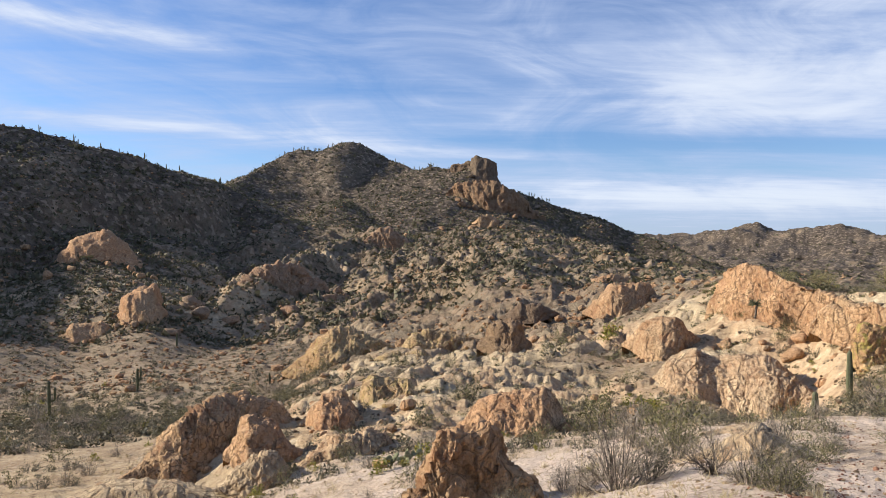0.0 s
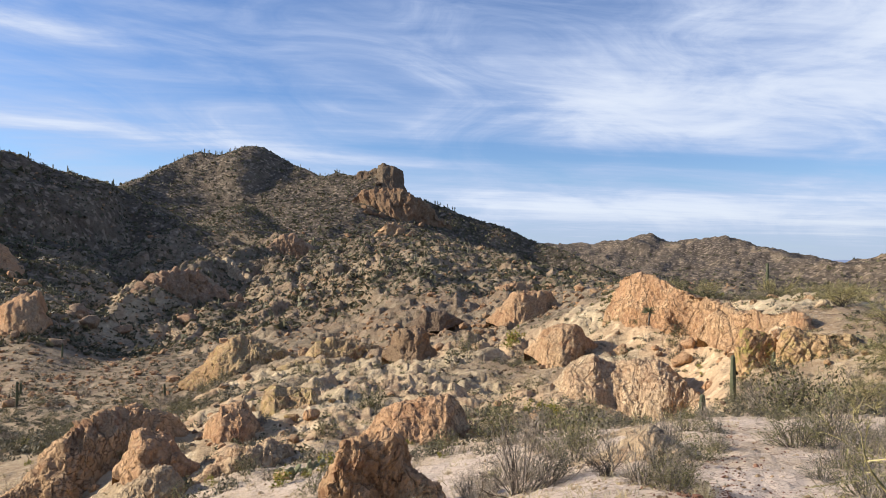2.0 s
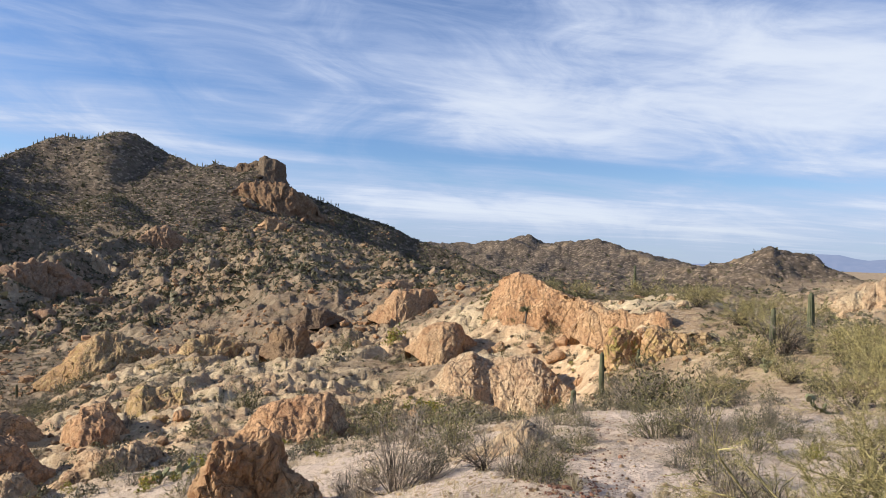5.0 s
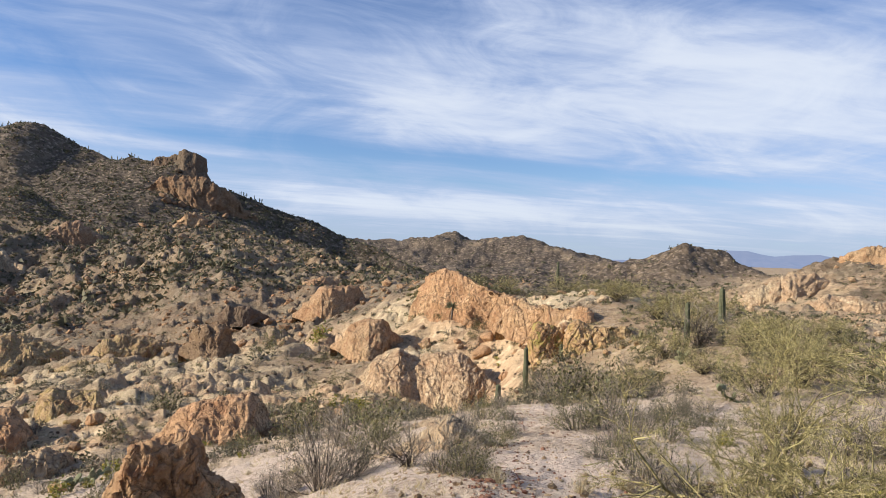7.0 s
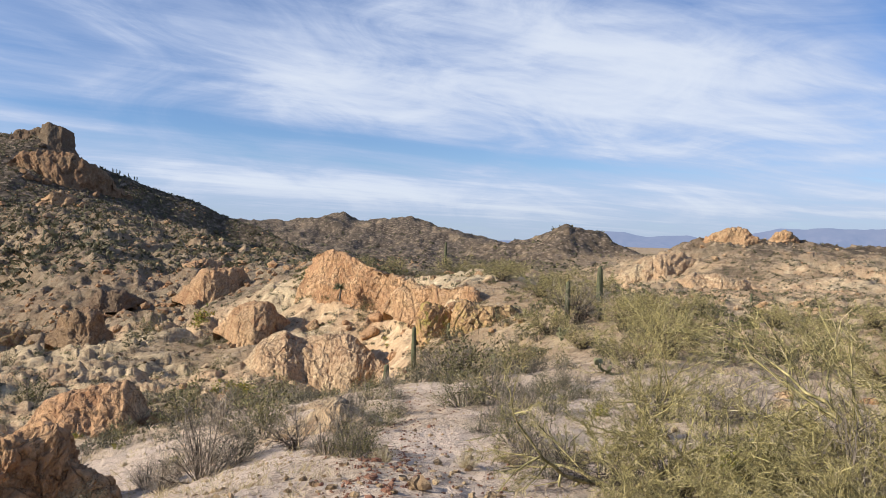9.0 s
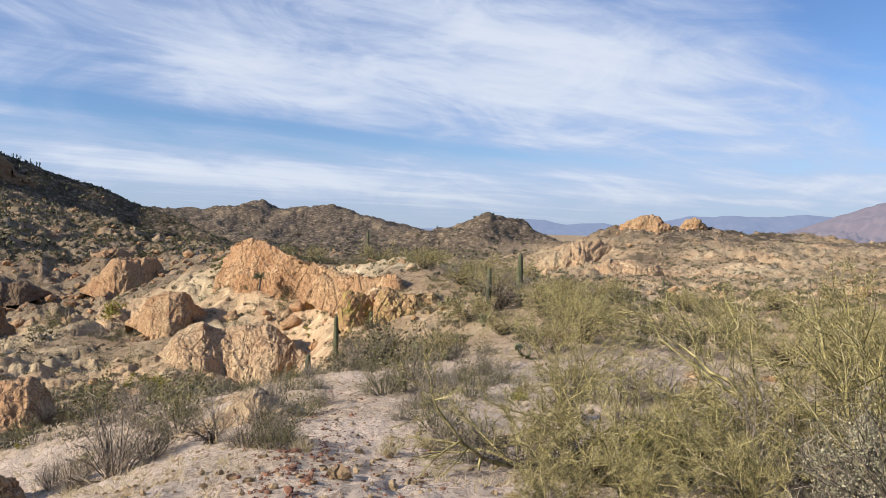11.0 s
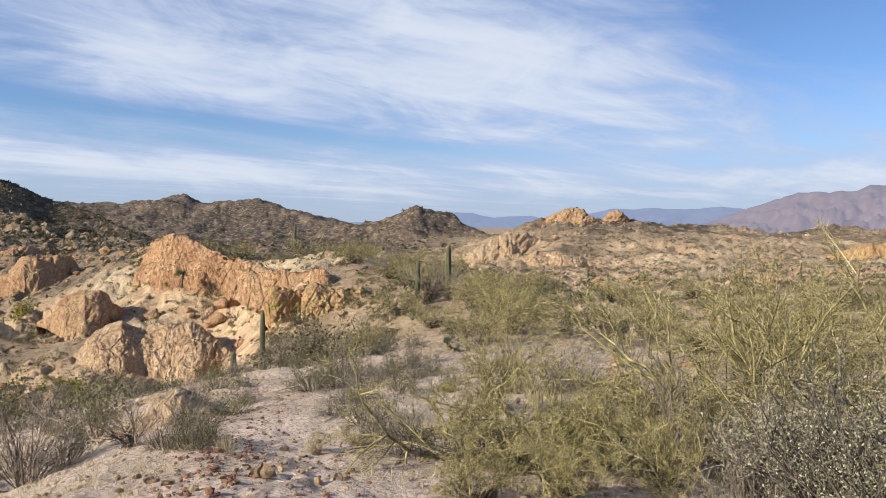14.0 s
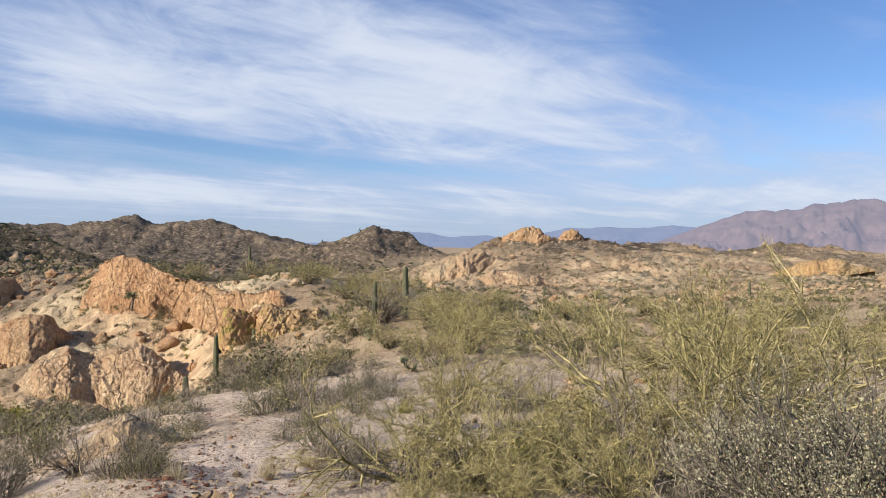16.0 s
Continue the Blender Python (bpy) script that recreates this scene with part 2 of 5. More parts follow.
def make_saguaro():
    m, n = material("saguaro_skin")
    pos = n.add("ShaderNodeTexCoord").outputs["Object"]
    z = n.add("ShaderNodeSeparateXYZ", Vector=pos).outputs[2]
    rib = n.attribute("rib")
    v = n.noise(pos, 3.0, 5.0, 0.6)
    c = n.mix(n.band(v, 0.35, 0.65), (0.065, 0.075, 0.038), (0.105, 0.108, 0.06))
    c = n.mix(n.math("MULTIPLY", n.band(rib, 0.7, 1.0), 0.55), c, (0.26, 0.24, 0.15))
    c = n.mix(n.math("MULTIPLY", n.band(z, 0.9, 0.1), n.band(v, 0.35, 0.55)), c, (0.17, 0.13, 0.09))
    finish(n, c, 0.7, v, 0.3, 0.02)
    return m


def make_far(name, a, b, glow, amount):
    """Mountains so far off that haze veils them; it is painted as surface glow."""
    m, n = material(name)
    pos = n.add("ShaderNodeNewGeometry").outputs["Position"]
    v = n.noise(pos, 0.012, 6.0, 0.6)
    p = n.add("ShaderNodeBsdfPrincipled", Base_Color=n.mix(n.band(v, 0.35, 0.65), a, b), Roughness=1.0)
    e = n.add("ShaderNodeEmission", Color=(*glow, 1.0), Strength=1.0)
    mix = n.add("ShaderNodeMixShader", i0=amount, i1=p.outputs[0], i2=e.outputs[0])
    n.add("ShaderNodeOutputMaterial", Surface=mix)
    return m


M_ROCK = make_rock("tan_rock", (1.15, 1.08, 0.98))
M_ORANGE = make_rock("orange_rock", (1.10, 0.93, 0.78))
M_PALE = make_rock("pale_rock", (1.16, 1.14, 1.08))
M_UMBER = make_rock("umber_rock", (0.64, 0.54, 0.47))
M_PINK = make_rock("pink_rock", (0.86, 0.76, 0.72))
M_DARK = make_rock("dark_rock", (0.42, 0.40, 0.40))
M_BROWN = make_rock("brown_rock", (1.18, 0.96, 0.78))
M_LICHEN = make_rock("lichen_rock", (1.08, 0.96, 0.76), 0.35)
M_YELLOW = make_rock("yellow_lichen_rock", (1.0, 0.86, 0.66), 0.85)
M_RED = make_plain("red_stone", (0.16, 0.07, 0.045), (0.26, 0.14, 0.09), 9.0)
M_SAGUARO = make_saguaro()
M_BARK_GREEN = make_plain("green_bark", (0.15, 0.13, 0.055), (0.50, 0.42, 0.20), 8.0)
M_BARK_GREY = make_plain("grey_bark", (0.07, 0.058, 0.048), (0.20, 0.165, 0.13), 8.0)
# dead twigs, with crown shade put into their near-black colour
M_DEAD_SHADE = make_plant("dead_twigs_inner_shade", (0.016, 0.012, 0.010), (0.085, 0.066, 0.050))
M_STRAW = make_plain("dead_wood", (0.40, 0.33, 0.22), (0.55, 0.47, 0.32), 8.0)
M_PALO = make_plant("palo_verde_twigs", (0.020, 0.018, 0.007), (0.60, 0.51, 0.22), (0.62, 0.52, 0.33), 0.10)
M_CREOSOTE = make_plant("creosote_leaves", (0.03, 0.030, 0.012), (0.30, 0.265, 0.12))
M_BURSAGE = make_plant("grey_shrub_leaves", (0.05, 0.047, 0.03), (0.28, 0.245, 0.16))
M_DRY = make_plant("dry_twigs", (0.11, 0.088, 0.068), (0.44, 0.37, 0.28))
M_FRESH = make_plant("yellow_green_leaves", (0.13, 0.14, 0.03), (0.34, 0.31, 0.06), (0.5, 0.36, 0.04), 0.12)
M_FLOWER = make_plant("yellow_bloom", (0.30, 0.20, 0.03), (0.48, 0.33, 0.05))
M_JOJOBA = make_plant("jojoba_leaves", (0.09, 0.088, 0.05), (0.46, 0.42, 0.28), (0.30, 0.21, 0.10), 0.08)
M_FARSHRUB = make_plant("far_shrub_leaves", (0.06, 0.056, 0.03), (0.19, 0.17, 0.095))
M_GRASS = make_plant("dry_grass", (0.36, 0.28, 0.15), (0.58, 0.48, 0.28))
M_AGAVE = make_plant("sotol_leaves", (0.10, 0.11, 0.06), (0.22, 0.22, 0.12))
M_PAD = make_plain("prickly_pear_skin", (0.15, 0.16, 0.085), (0.27, 0.26, 0.15), 10.0)
# third colour: bluish haze glow blended into the slope, last value its share
M_MOUNT = make_far("haze_glow_mountain", (0.17, 0.115, 0.10), (0.27, 0.185, 0.16), (0.235, 0.25, 0.35), 0.60)
M_RIDGE = make_far("haze_glow_blue_ridge", (0.16, 0.13, 0.14), (0.22, 0.18, 0.18), (0.215, 0.285, 0.45), 0.78)

# ---- the lie of the land ----
def polar(b, d):
    return d * np.sin(np.radians(b)), d * np.cos(np.radians(b))


def _hash(ix, iy, seed):
    h = (ix.astype(np.int64) * 374761393 + iy.astype(np.int64) * 668265263 + seed * 974634757) & 0x7FFFFFFF
    h = ((h ^ (h >> 13)) * 1274126177) & 0x7FFFFFFF
    return ((h ^ (h >> 16)) & 0xFFFFFF) / float(0xFFFFFF)


def smooth_noise(x, y, seed=0):
    """Gradient noise from about -1 to 1."""
    x0, y0 = np.floor(x), np.floor(y)
    fx, fy = x - x0, y - y0
    u, v = fx * fx * fx * (fx * (fx * 6 - 15) + 10), fy * fy * fy * (fy * (fy * 6 - 15) + 10)

    def corner(i, j):
        a = _hash(x0 + i, y0 + j, seed) * 2 * np.pi
        return np.cos(a) * (fx - i) + np.sin(a) * (fy - j)
    top = corner(0, 0) * (1 - u) + corner(1, 0) * u
    bottom = corner(0, 1) * (1 - u) + corner(1, 1) * u
    return 1.5 * (top * (1 - v) + bottom * v)


def octaves(x, y, count, seed=0, gain=0.5):
    total, amp = 0.0, 1.0
    for k in range(count):
        total = total + amp * smooth_noise(x * 2.03 ** k + 17.3 * k, y * 2.03 ** k - 9.1 * k, seed + k)
        amp *= gain
    return total


def cells(x, y, seed=0):
    """Distance to the nearest and second nearest of scattered points, and the nearest one's own number."""
    x0, y0 = np.floor(x), np.floor(y)
    f1, f2, who = np.full(x.shape, 9.0), np.full(x.shape, 9.0), np.zeros(x.shape)
    for i in (-1, 0, 1):
        for j in (-1, 0, 1):
            px = x0 + i + _hash(x0 + i, y0 + j, seed)
            py = y0 + j + _hash(x0 + i, y0 + j, seed + 7)
            d = np.hypot(px - x, py - y)
            near = d < f1
            f2 = np.where(near, f1, np.minimum(f2, d))
            who = np.where(near, _hash(x0 + i, y0 + j, seed + 13), who)
            f1 = np.where(near, d, f1)
    return f1, f2, who


# ground heights: bearing, distance, height
NEAR_GROUND = [(-31, 40, -10.8), (-20, 40, -10.8), (-17, 60, -12.5), (-8, 36, -8), (-6, 58, -10), (2, 15, -3.6),
               (12, 14, -2.9), (26, 9, -1.0), (5, 42, -8.2), (5, 80, -11.5), (10, 90, -11.3), (18, 67, -11.2),
               (18, 46, -8.2), (22, 87, -8.0), (25, 67, -12.4), (12, 66, -11.5), (30, 47, -6.6), (28, 25, -3.5), (30, 10, -1.35), (35, 52, -6.2),
               (44, 50, -3.6), (41, 42, -4.0), (53, 45, -3.7), (54, 50, -4.0), (67, 12, -1.5), (75, 5, -0.2),
               (43, 8, -0.9), (80, 50, -3.5), (-30, 12, -2.6), (-10, 10, -2.2), (-60, 30, -6)]
FAR_GROUND = [(-29, 110, -21), (-23, 150, -26), (-27, 235, -25.5), (-17, 250, -28.5), (-14, 245, -29.5), (-10, 140, -22),
              (-4, 165, -20), (3, 170, -17.5), (10, 200, -15), (16, 170, -10.3), (16, 330, -8.5), (-1, 260, -17.5),
              (37, 130, -5.5), (46, 65, -3.6), (52, 110, -6.5), (57, 120, -7.6), (69, 130, -6.6), (78, 120, -4.0),
              (23, 106, -3.2), (26, 125, -3.8), (30, 112, -4.2), (33, 77, -3.1), (36, 68, -3.3), (27, 300, -14), (40, 400, -16), (55, 600, -14), (75, 600, -12)]
BEYOND = [(-27, 400, 12), (-31, 300, -14), (-20, 380, 0), (-8, 600, 42), (-8, 470, 9), (-11, 340, -13), (3, 450, 12),
          (8, 480, 6), (30, 900, -14), (60, 1500, -16), (75, 4000, -18), (30, 4000, -18), (0, 2000, -10), (-30, 900, 0), (-17, 850, 5), (-5, 1000, 10), (8, 850, -20), (14, 850, -25), (19, 800, -20),
          (-90, 60, -9), (-130, 60, 4), (180, 50, 6), (130, 60, 3), (100, 60, -2), (-90, 400, -12), (180, 400, 20),
          (100, 400, -8), (-140, 1500, 10), (140, 1500, 0), (90, 4000, -18), (-90, 3000, 0), (180, 4000, 0)]


def _spread(b, d):
    a = np.radians(b)
    r = np.log(np.maximum(d, 1.0)) * 1.0
    return np.stack([1.25 * r * np.sin(a), 1.25 * r * np.cos(a)], -1)


def _kernel(r):
    return r * r * np.log(r + 1e-9)


_ctrl = np.array([(0, 1.0, 0.0), (90, 2.5, -0.05), (-90, 2.5, -0.2), (180, 2.5, 0.15)] + NEAR_GROUND + FAR_GROUND + BEYOND, float)
_cp = _spread(_ctrl[:, 0], _ctrl[:, 1])
_n = len(_cp)
_m = np.zeros((_n + 3, _n + 3))
_m[:_n, :_n] = _kernel(np.linalg.norm(_cp[:, None] - _cp[None], axis=-1)) + 0.004 * np.eye(_n)
_m[:_n, _n], _m[:_n, _n + 1:] = 1, _cp
_m[_n, :_n], _m[_n + 1:, :_n] = 1, _cp.T
_w = np.linalg.solve(_m, np.concatenate([_ctrl[:, 2], np.zeros(3)]))


def base_height(b, d):
    p = _spread(b, d)
    out = _w[_n] + p @ _w[_n + 1:]
    for k in range(_n):
        out = out + _w[k] * _kernel(np.hypot(p[..., 0] - _cp[k, 0], p[..., 1] - _cp[k, 1]))
    return out


# crest lines: bearing, distance, height
LEFT_HILL = [(-55, 430, 62), (-42, 450, 70), (-34, 470, 70), (-30.4, 480, 71), (-28.4, 485, 68), (-26.2, 490, 63.5), (-23.6, 495, 62),
             (-21.3, 500, 54.5), (-19.1, 520, 54.5), (-16.9, 540, 46.5), (-14.6, 520, 34), (-12.4, 480, 20), (-15.4, 400, 0)]
MAIN_HILL = [(-24, 600, 50), (-16.9, 650, 55), (-15.2, 700, 75), (-13.4, 740, 95), (-10, 760, 107), (-8.3, 760, 117), (-6.6, 760, 116.5),
             (-4.2, 740, 94), (-2, 710, 81.5), (0.7, 680, 79), (2.4, 660, 78), (4.0, 648, 70), (4.6, 645, 59), (7.9, 640, 45),
             (11.9, 640, 30), (14.4, 640, 18.5), (17.3, 620, 7.5), (20.6, 560, -10)]
SHADE_RIDGE = [(-84, 455, 65), (-77.5, 461, 95), (-60.9, 515, 138), (-54.9, 550, 144), (-49.1, 595, 147), (-45, 636, 160), (-40.9, 688, 180), (-38.3, 726, 188), (-35.6, 775, 75)]   # unseen, added beyond the left hill to cast shade on it
PINK_SPUR = [(-20.5, 258, -25), (-17, 285, -17), (-14.5, 312, -7), (-12, 335, -2.5), (-9.8, 385, 0.5), (-7, 420, 6), (-4.6, 445, 12)]
RED_SPUR = [(-5.5, 450, 14), (-4.4, 436, 12.5), (-1.8, 424, 3.5), (1.5, 412, -5), (4.5, 402, -13), (7, 394, -20)]
LOW_SPUR = [(5, 500, 22), (9, 440, 8), (13, 380, 0), (17, 330, -6), (20, 270, -9)]
FAR_HILLS = [(10, 1250, 20), (16.7, 1250, 28), (19.4, 1250, 25), (23.9, 1200, 44), (25.9, 1180, 29.5), (28.8, 1150, 35),
             (31.3, 1100, 21.5), (34.3, 1000, 5), (36.5, 950, -2)]
CONE_HILL = [(35.5, 740, -3), (38.7, 700, 3.2), (41.5, 700, 18.8), (43.7, 700, 13.5), (45, 690, 0.5), (47.5, 660, -9)]
MESA = [(42, 255, -13), (44.1, 260, -10.2), (47.2, 270, -4.4), (50.8, 270, 1.2), (54.4, 272, 3.4), (58.3, 290, 3.0), (61.8, 300, 2.4), (65.1, 310, 1.2),
        (69.1, 320, 0.0), (72.1, 330, 2.9), (75, 340, 1.2), (80, 340, -2)]


def crest(x, y, d, line, front, back, round_=6.0, ease=200.0):
    b, r, z = np.array(line, float).T
    px, py = polar(b, r)
    total, weight = np.zeros(x.shape), np.zeros(x.shape)
    for k in range(len(b) - 1):
        ex, ey = px[k + 1] - px[k], py[k + 1] - py[k]
        t = np.clip(((x - px[k]) * ex + (y - py[k]) * ey) / (ex * ex + ey * ey), 0, 1)
        cx, cy = px[k] + t * ex, py[k] + t * ey
        off = np.hypot(x - cx, y - cy)
        slope = np.where(d < np.hypot(cx, cy), front, back)
        run = np.sqrt(off * off + round_ * round_) - round_
        w = (off + 3.0) ** -6
        total = total + w * (z[k] + t * (z[k + 1] - z[k]) - slope * run * (0.62 + 0.38 * np.exp(-run / ease)))
        weight = weight + w
    return total / weight


def join(a, b, soft):
    """The higher of two surfaces, blended where they meet."""
    h = np.clip(0.5 + 0.5 * (b - a) / soft, 0, 1)
    return a * (1 - h) + b * h + soft * h * (1 - h)


def window(v, low, high, soft):
    return 0.25 * (1 + np.tanh((v - low) / (2 * soft))) * (1 - np.tanh((v - high) / (2 * soft)))


def ledges(x, y, size, seed):
    """Sharp-crested ribs along the beds, cut into steps: about 0 to 1."""
    u, v = (x * 0.82 + y * 0.57) / size, (-x * 0.57 + y * 0.82) / size
    u = u + 0.25 * octaves(u * 0.7, v * 0.7, 3, seed + 9)
    v = v + 0.25 * octaves(u * 0.7 + 5, v * 0.7, 3, seed + 10)
    total = 0.0
    for k, (scale, amp) in enumerate(((1.0, 0.55), (2.3, 0.27), (5.1, 0.14), (11.0, 0.07))):
        total = total + amp * (1 - 1.9 * np.abs(smooth_noise(u * scale + 3.1 * k, v * scale * 1.7 - 2.3 * k, seed + k)))
    q = total / 0.17 + 0.5 * octaves(u * 0.8, v * 0.8, 2, seed + 20)
    f = np.floor(q)
    r = np.clip((q - f - 0.62) / 0.38, 0, 1)
    stepped = (f + r * r * (3 - 2 * r)) * 0.17
    return 0.25 * total + 0.75 * stepped


def slabs(x_all, y_all, along, across, seed, mask, lift=0.9):
    """Broken slabs that lie along the beds: each rises to the right and ends in a sharp drop. About -1 to 1, times the mask."""
    use = mask > 0.004
    x, y = x_all[use], y_all[use]
    w = 0.22 * along
    xw = x + w * octaves(x / (1.3 * along), y / (1.3 * along), 3, seed + 40)
    yw = y + w * octaves(x / (1.3 * along) + 31, y / (1.3 * along), 3, seed + 41)
    u, v = (0.86 * xw - 0.51 * yw) / along, (0.51 * xw + 0.86 * yw) / across
    u0, v0 = np.floor(u), np.floor(v)
    f1, f2 = np.full(x.shape, 9.0), np.full(x.shape, 9.0)
    who, du, dv = np.zeros(x.shape), np.zeros(x.shape), np.zeros(x.shape)
    for i in (-1, 0, 1):
        for j in (-1, 0, 1):
            pu, pv = u0 + i + _hash(u0 + i, v0 + j, seed), v0 + j + _hash(u0 + i, v0 + j, seed + 7)
            d = np.hypot(pu - u, pv - v)
            near = d < f1
            f2 = np.where(near, f1, np.minimum(f2, d))
            who = np.where(near, _hash(u0 + i, v0 + j, seed + 13), who)
            du, dv = np.where(near, u - pu, du), np.where(near, v - pv, dv)
            f1 = np.where(near, d, f1)
    joint = np.clip((f2 - f1) / 0.12, 0, 1)
    total = np.zeros(x_all.shape)
    total[use] = mask[use] * ((who - 0.5) * 1.1 + lift * (0.9 * du + 0.35 * dv) - 0.55 * (1 - joint))
    return total


def land(x, y, base=None):
    """Height, bare rock 0..1, hill cover 0..1 at places given as arrays."""
    d = np.hypot(x, y)
    b = np.degrees(np.arctan2(x, y))
    # slight wandering, so that crests and slopes are not ruled lines
    wx = x + 0.020 * d * octaves(x / (0.10 * d + 9), y / (0.10 * d + 9), 3, 40) * np.clip(d / 120, 0, 1) * np.clip((320 - d) / 100, 0, 1)
    wy = y
    z = base_height(b, d) if base is None else base
    hill = join(z, crest(wx, wy, d, LEFT_HILL, 0.50, 0.45, 4), 5)
    hill = join(hill, crest(wx, wy, d, SHADE_RIDGE, 1.55, 0.9, 6), 4)
    hill = join(hill, crest(wx, wy, d, MAIN_HILL, 0.46, 0.6, 3, 90), 4)
    hill = join(hill, crest(wx, wy, d, PINK_SPUR, 0.85, 0.85, 3), 3)
    hill = join(hill, crest(wx, wy, d, RED_SPUR, 1.0, 0.5, 2), 3)
    hill = join(hill, crest(wx, wy, d, LOW_SPUR, 0.22, 0.35, 8), 5)
    hill = join(hill, crest(wx, wy, d, FAR_HILLS, 0.20, 0.25, 4), 6)
    hill = join(hill, crest(wx, wy, d, CONE_HILL, 0.30, 0.35, 5), 4)
    hill = join(hill, crest(wx, wy, d, MESA, 0.12, 0.15, 6), 3)
    cover = np.clip((hill - z) / 12, 0, 1)
    cover = np.maximum(cover, np.clip((d - 230) / 120, 0, 1) * (1 - window(b, 43, 85, 2)) )
    cover = np.maximum(cover, 0.90 * window(b, -16, 30, 3) * window(d, 125, 340, 12))
    cover = np.maximum(cover, 0.35 * window(b, -16, 20, 3) * window(d, 60, 140, 10))
    cover = np.maximum(cover, 0.5 * window(b, -60, -8, 2) * window(d, 170, 330, 15))
    cover = np.maximum(cover, 0.62 * window(b, 38, 90, 2) * window(d, 130, 400, 15) * np.clip(0.75 + 0.9 * octaves(x / 30, y / 30, 3, 45), 0.2, 1.2))
    z = hill
    # bare rock: where outcrops come through
    patch = octaves(x / 38, y / 38, 4, 3)
    spur = np.maximum(window(b, -14, 27, 3) * window(d, 24, 260, 12), window(b, 16, 35, 2) * window(d, 47, 105, 5))
    wash = window(b, -60, -11, 2) * window(d, 70, 235, 12)
    lower = window(b, -19, 18, 2) * window(d, 255, 480, 20)
    right = window(b, 40, 80, 3) * window(d, 120, 330, 15)
    rock = np.clip(0.15 + 0.9 * patch + 0.75 * spur + 0.75 * lower + 0.7 * right - 0.9 * wash, 0, 1)
    near = np.clip((d - 14) / 25, 0, 1)
    rock = rock * (0.25 + 0.75 * near)
    rock = rock * (1 - 0.6 * window(d, 500, 9000, 30))
    rock = np.maximum(rock, 0.8 * np.clip(2.2 * patch - 0.5, 0, 1) * window(d, 620, 1300, 30) * window(b, 16, 48, 2))
    # tilted beds: ledges that step down to the right, strongest on the lower hill
    dip = z + 0.42 * x - 0.10 * y + 5 * octaves(x / 75, y / 75, 3, 21)
    upper = window(d, 440, 780, 25) * window(b, -19, 22, 2)
    for thick, share in ((13.0, 0.34), (5.0, 0.5), (2.4, 0.55)):
        s = dip / thick + 0.5 * octaves(x / (5 * thick), y / (5 * thick), 3, 31)
        saw = s - np.floor(s)
        step = np.clip(saw / 0.66, 0, 1) - saw
        z = z + thick * share * step * np.clip(1.1 * lower + 0.5 * rock + 0.35 * cover - 0.25 * upper, 0, 1.2) * np.clip((d - 120) / 120, 0, 1.3)
    # broken ribs and ledges, small ones near, large ones on the hills
    z = z + 1.5 * (ledges(x, y, 15.0, 51) - 0.55) * rock * np.clip((d - 14) / 40, 0, 1.2)
    z = z + 0.4 * (ledges(x, y, 4.5, 57) - 0.55) * (0.25 + 0.75 * rock) * np.clip((d - 9) / 20, 0, 1.2) * np.clip(2.2 - d / 140, 0, 1)
    z = z + 1.7 * (ledges(x, y, 42.0, 63) - 0.55) * np.clip(cover + 0.5 * lower, 0, 1) * np.clip((d - 200) / 150, 0, 1.6) * (1 - 0.75 * upper)
    # tilted beds seen end on: long backs, steep broken fronts turned away from the sun
    hill_rock = np.clip(0.35 * rock + 0.75 * lower + 0.55 * cover, 0, 1)
    for size, amp, mask, seed in ((78.0, 3.6, (1 - 0.85 * upper) * hill_rock * np.clip((d - 225) / 90, 0, 1) * window(d, 200, 620, 30) * (1 - window(b, -60, -18, 1.5)), 201),
                                  (30.0, 1.7, (1 - 0.8 * upper) * np.maximum(rock, 0.6 * cover) * window(d, 88, 420, 14) * (1 - 0.75 * window(b, 38, 95, 2)) * (1 - 0.8 * window(b, 19, 40, 2) * window(d, 60, 135, 6)), 211),
                                  (11.0, 1.15, rock * window(d, 42, 330, 8) * (1 - 0.7 * window(b, 19, 40, 2) * window(d, 60, 135, 6)), 221)):
        c = (0.90 * x + 0.42 * y) / size + 0.75 * octaves(x / (1.5 * size), y / (1.5 * size), 4, seed, 0.55)
        q = c - np.floor(c)
        back = np.where(q < 0.89, q / 0.89, (1 - q) / 0.11)
        share = np.clip(0.70 + 0.9 * octaves(x / (1.1 * size) + 7, y / (1.1 * size), 3, seed + 5), 0.1, 1.3)
        z = z + amp * share * (back - 0.5) * mask
    # broken slabs: large on the lower hill and the low ridge, small on the near spur
    calm = 1 - 0.85 * window(b, 19, 40, 2) * window(d, 60, 135, 6)
    lower_hill = np.clip(lower + 0.35 * cover * window(b, -19, 24, 2) * (1 - upper), 0, 1) * window(d, 235, 520, 15)
    low_ridge = window(b, 40, 85, 2) * window(d, 150, 345, 12)
    z = z + 2.1 * slabs(x, y, 26.0, 11.0, 301, np.clip(0.2 + 1.3 * patch + 0.5 * lower, 0, 1) * lower_hill)
    z = z + 0.85 * slabs(x, y, 12.0, 5.0, 311, np.clip(lower_hill + 0.5 * low_ridge * np.clip(0.5 + patch, 0, 1), 0, 1))
    spur_rock = rock * calm * window(d, 30, 250, 10) * (1 - 0.5 * low_ridge) * (1 - 0.8 * wash)
    z = z + 0.95 * slabs(x, y, 12.0, 5.0, 321, spur_rock * np.clip((d - 30) / 50, 0.3, 1))
    z = z + 0.30 * slabs(x, y, 4.6, 2.2, 331, np.maximum(spur_rock, 0.4 * rock * calm * window(d, 14, 60, 3)) * np.clip((200 - d) / 80, 0, 1))
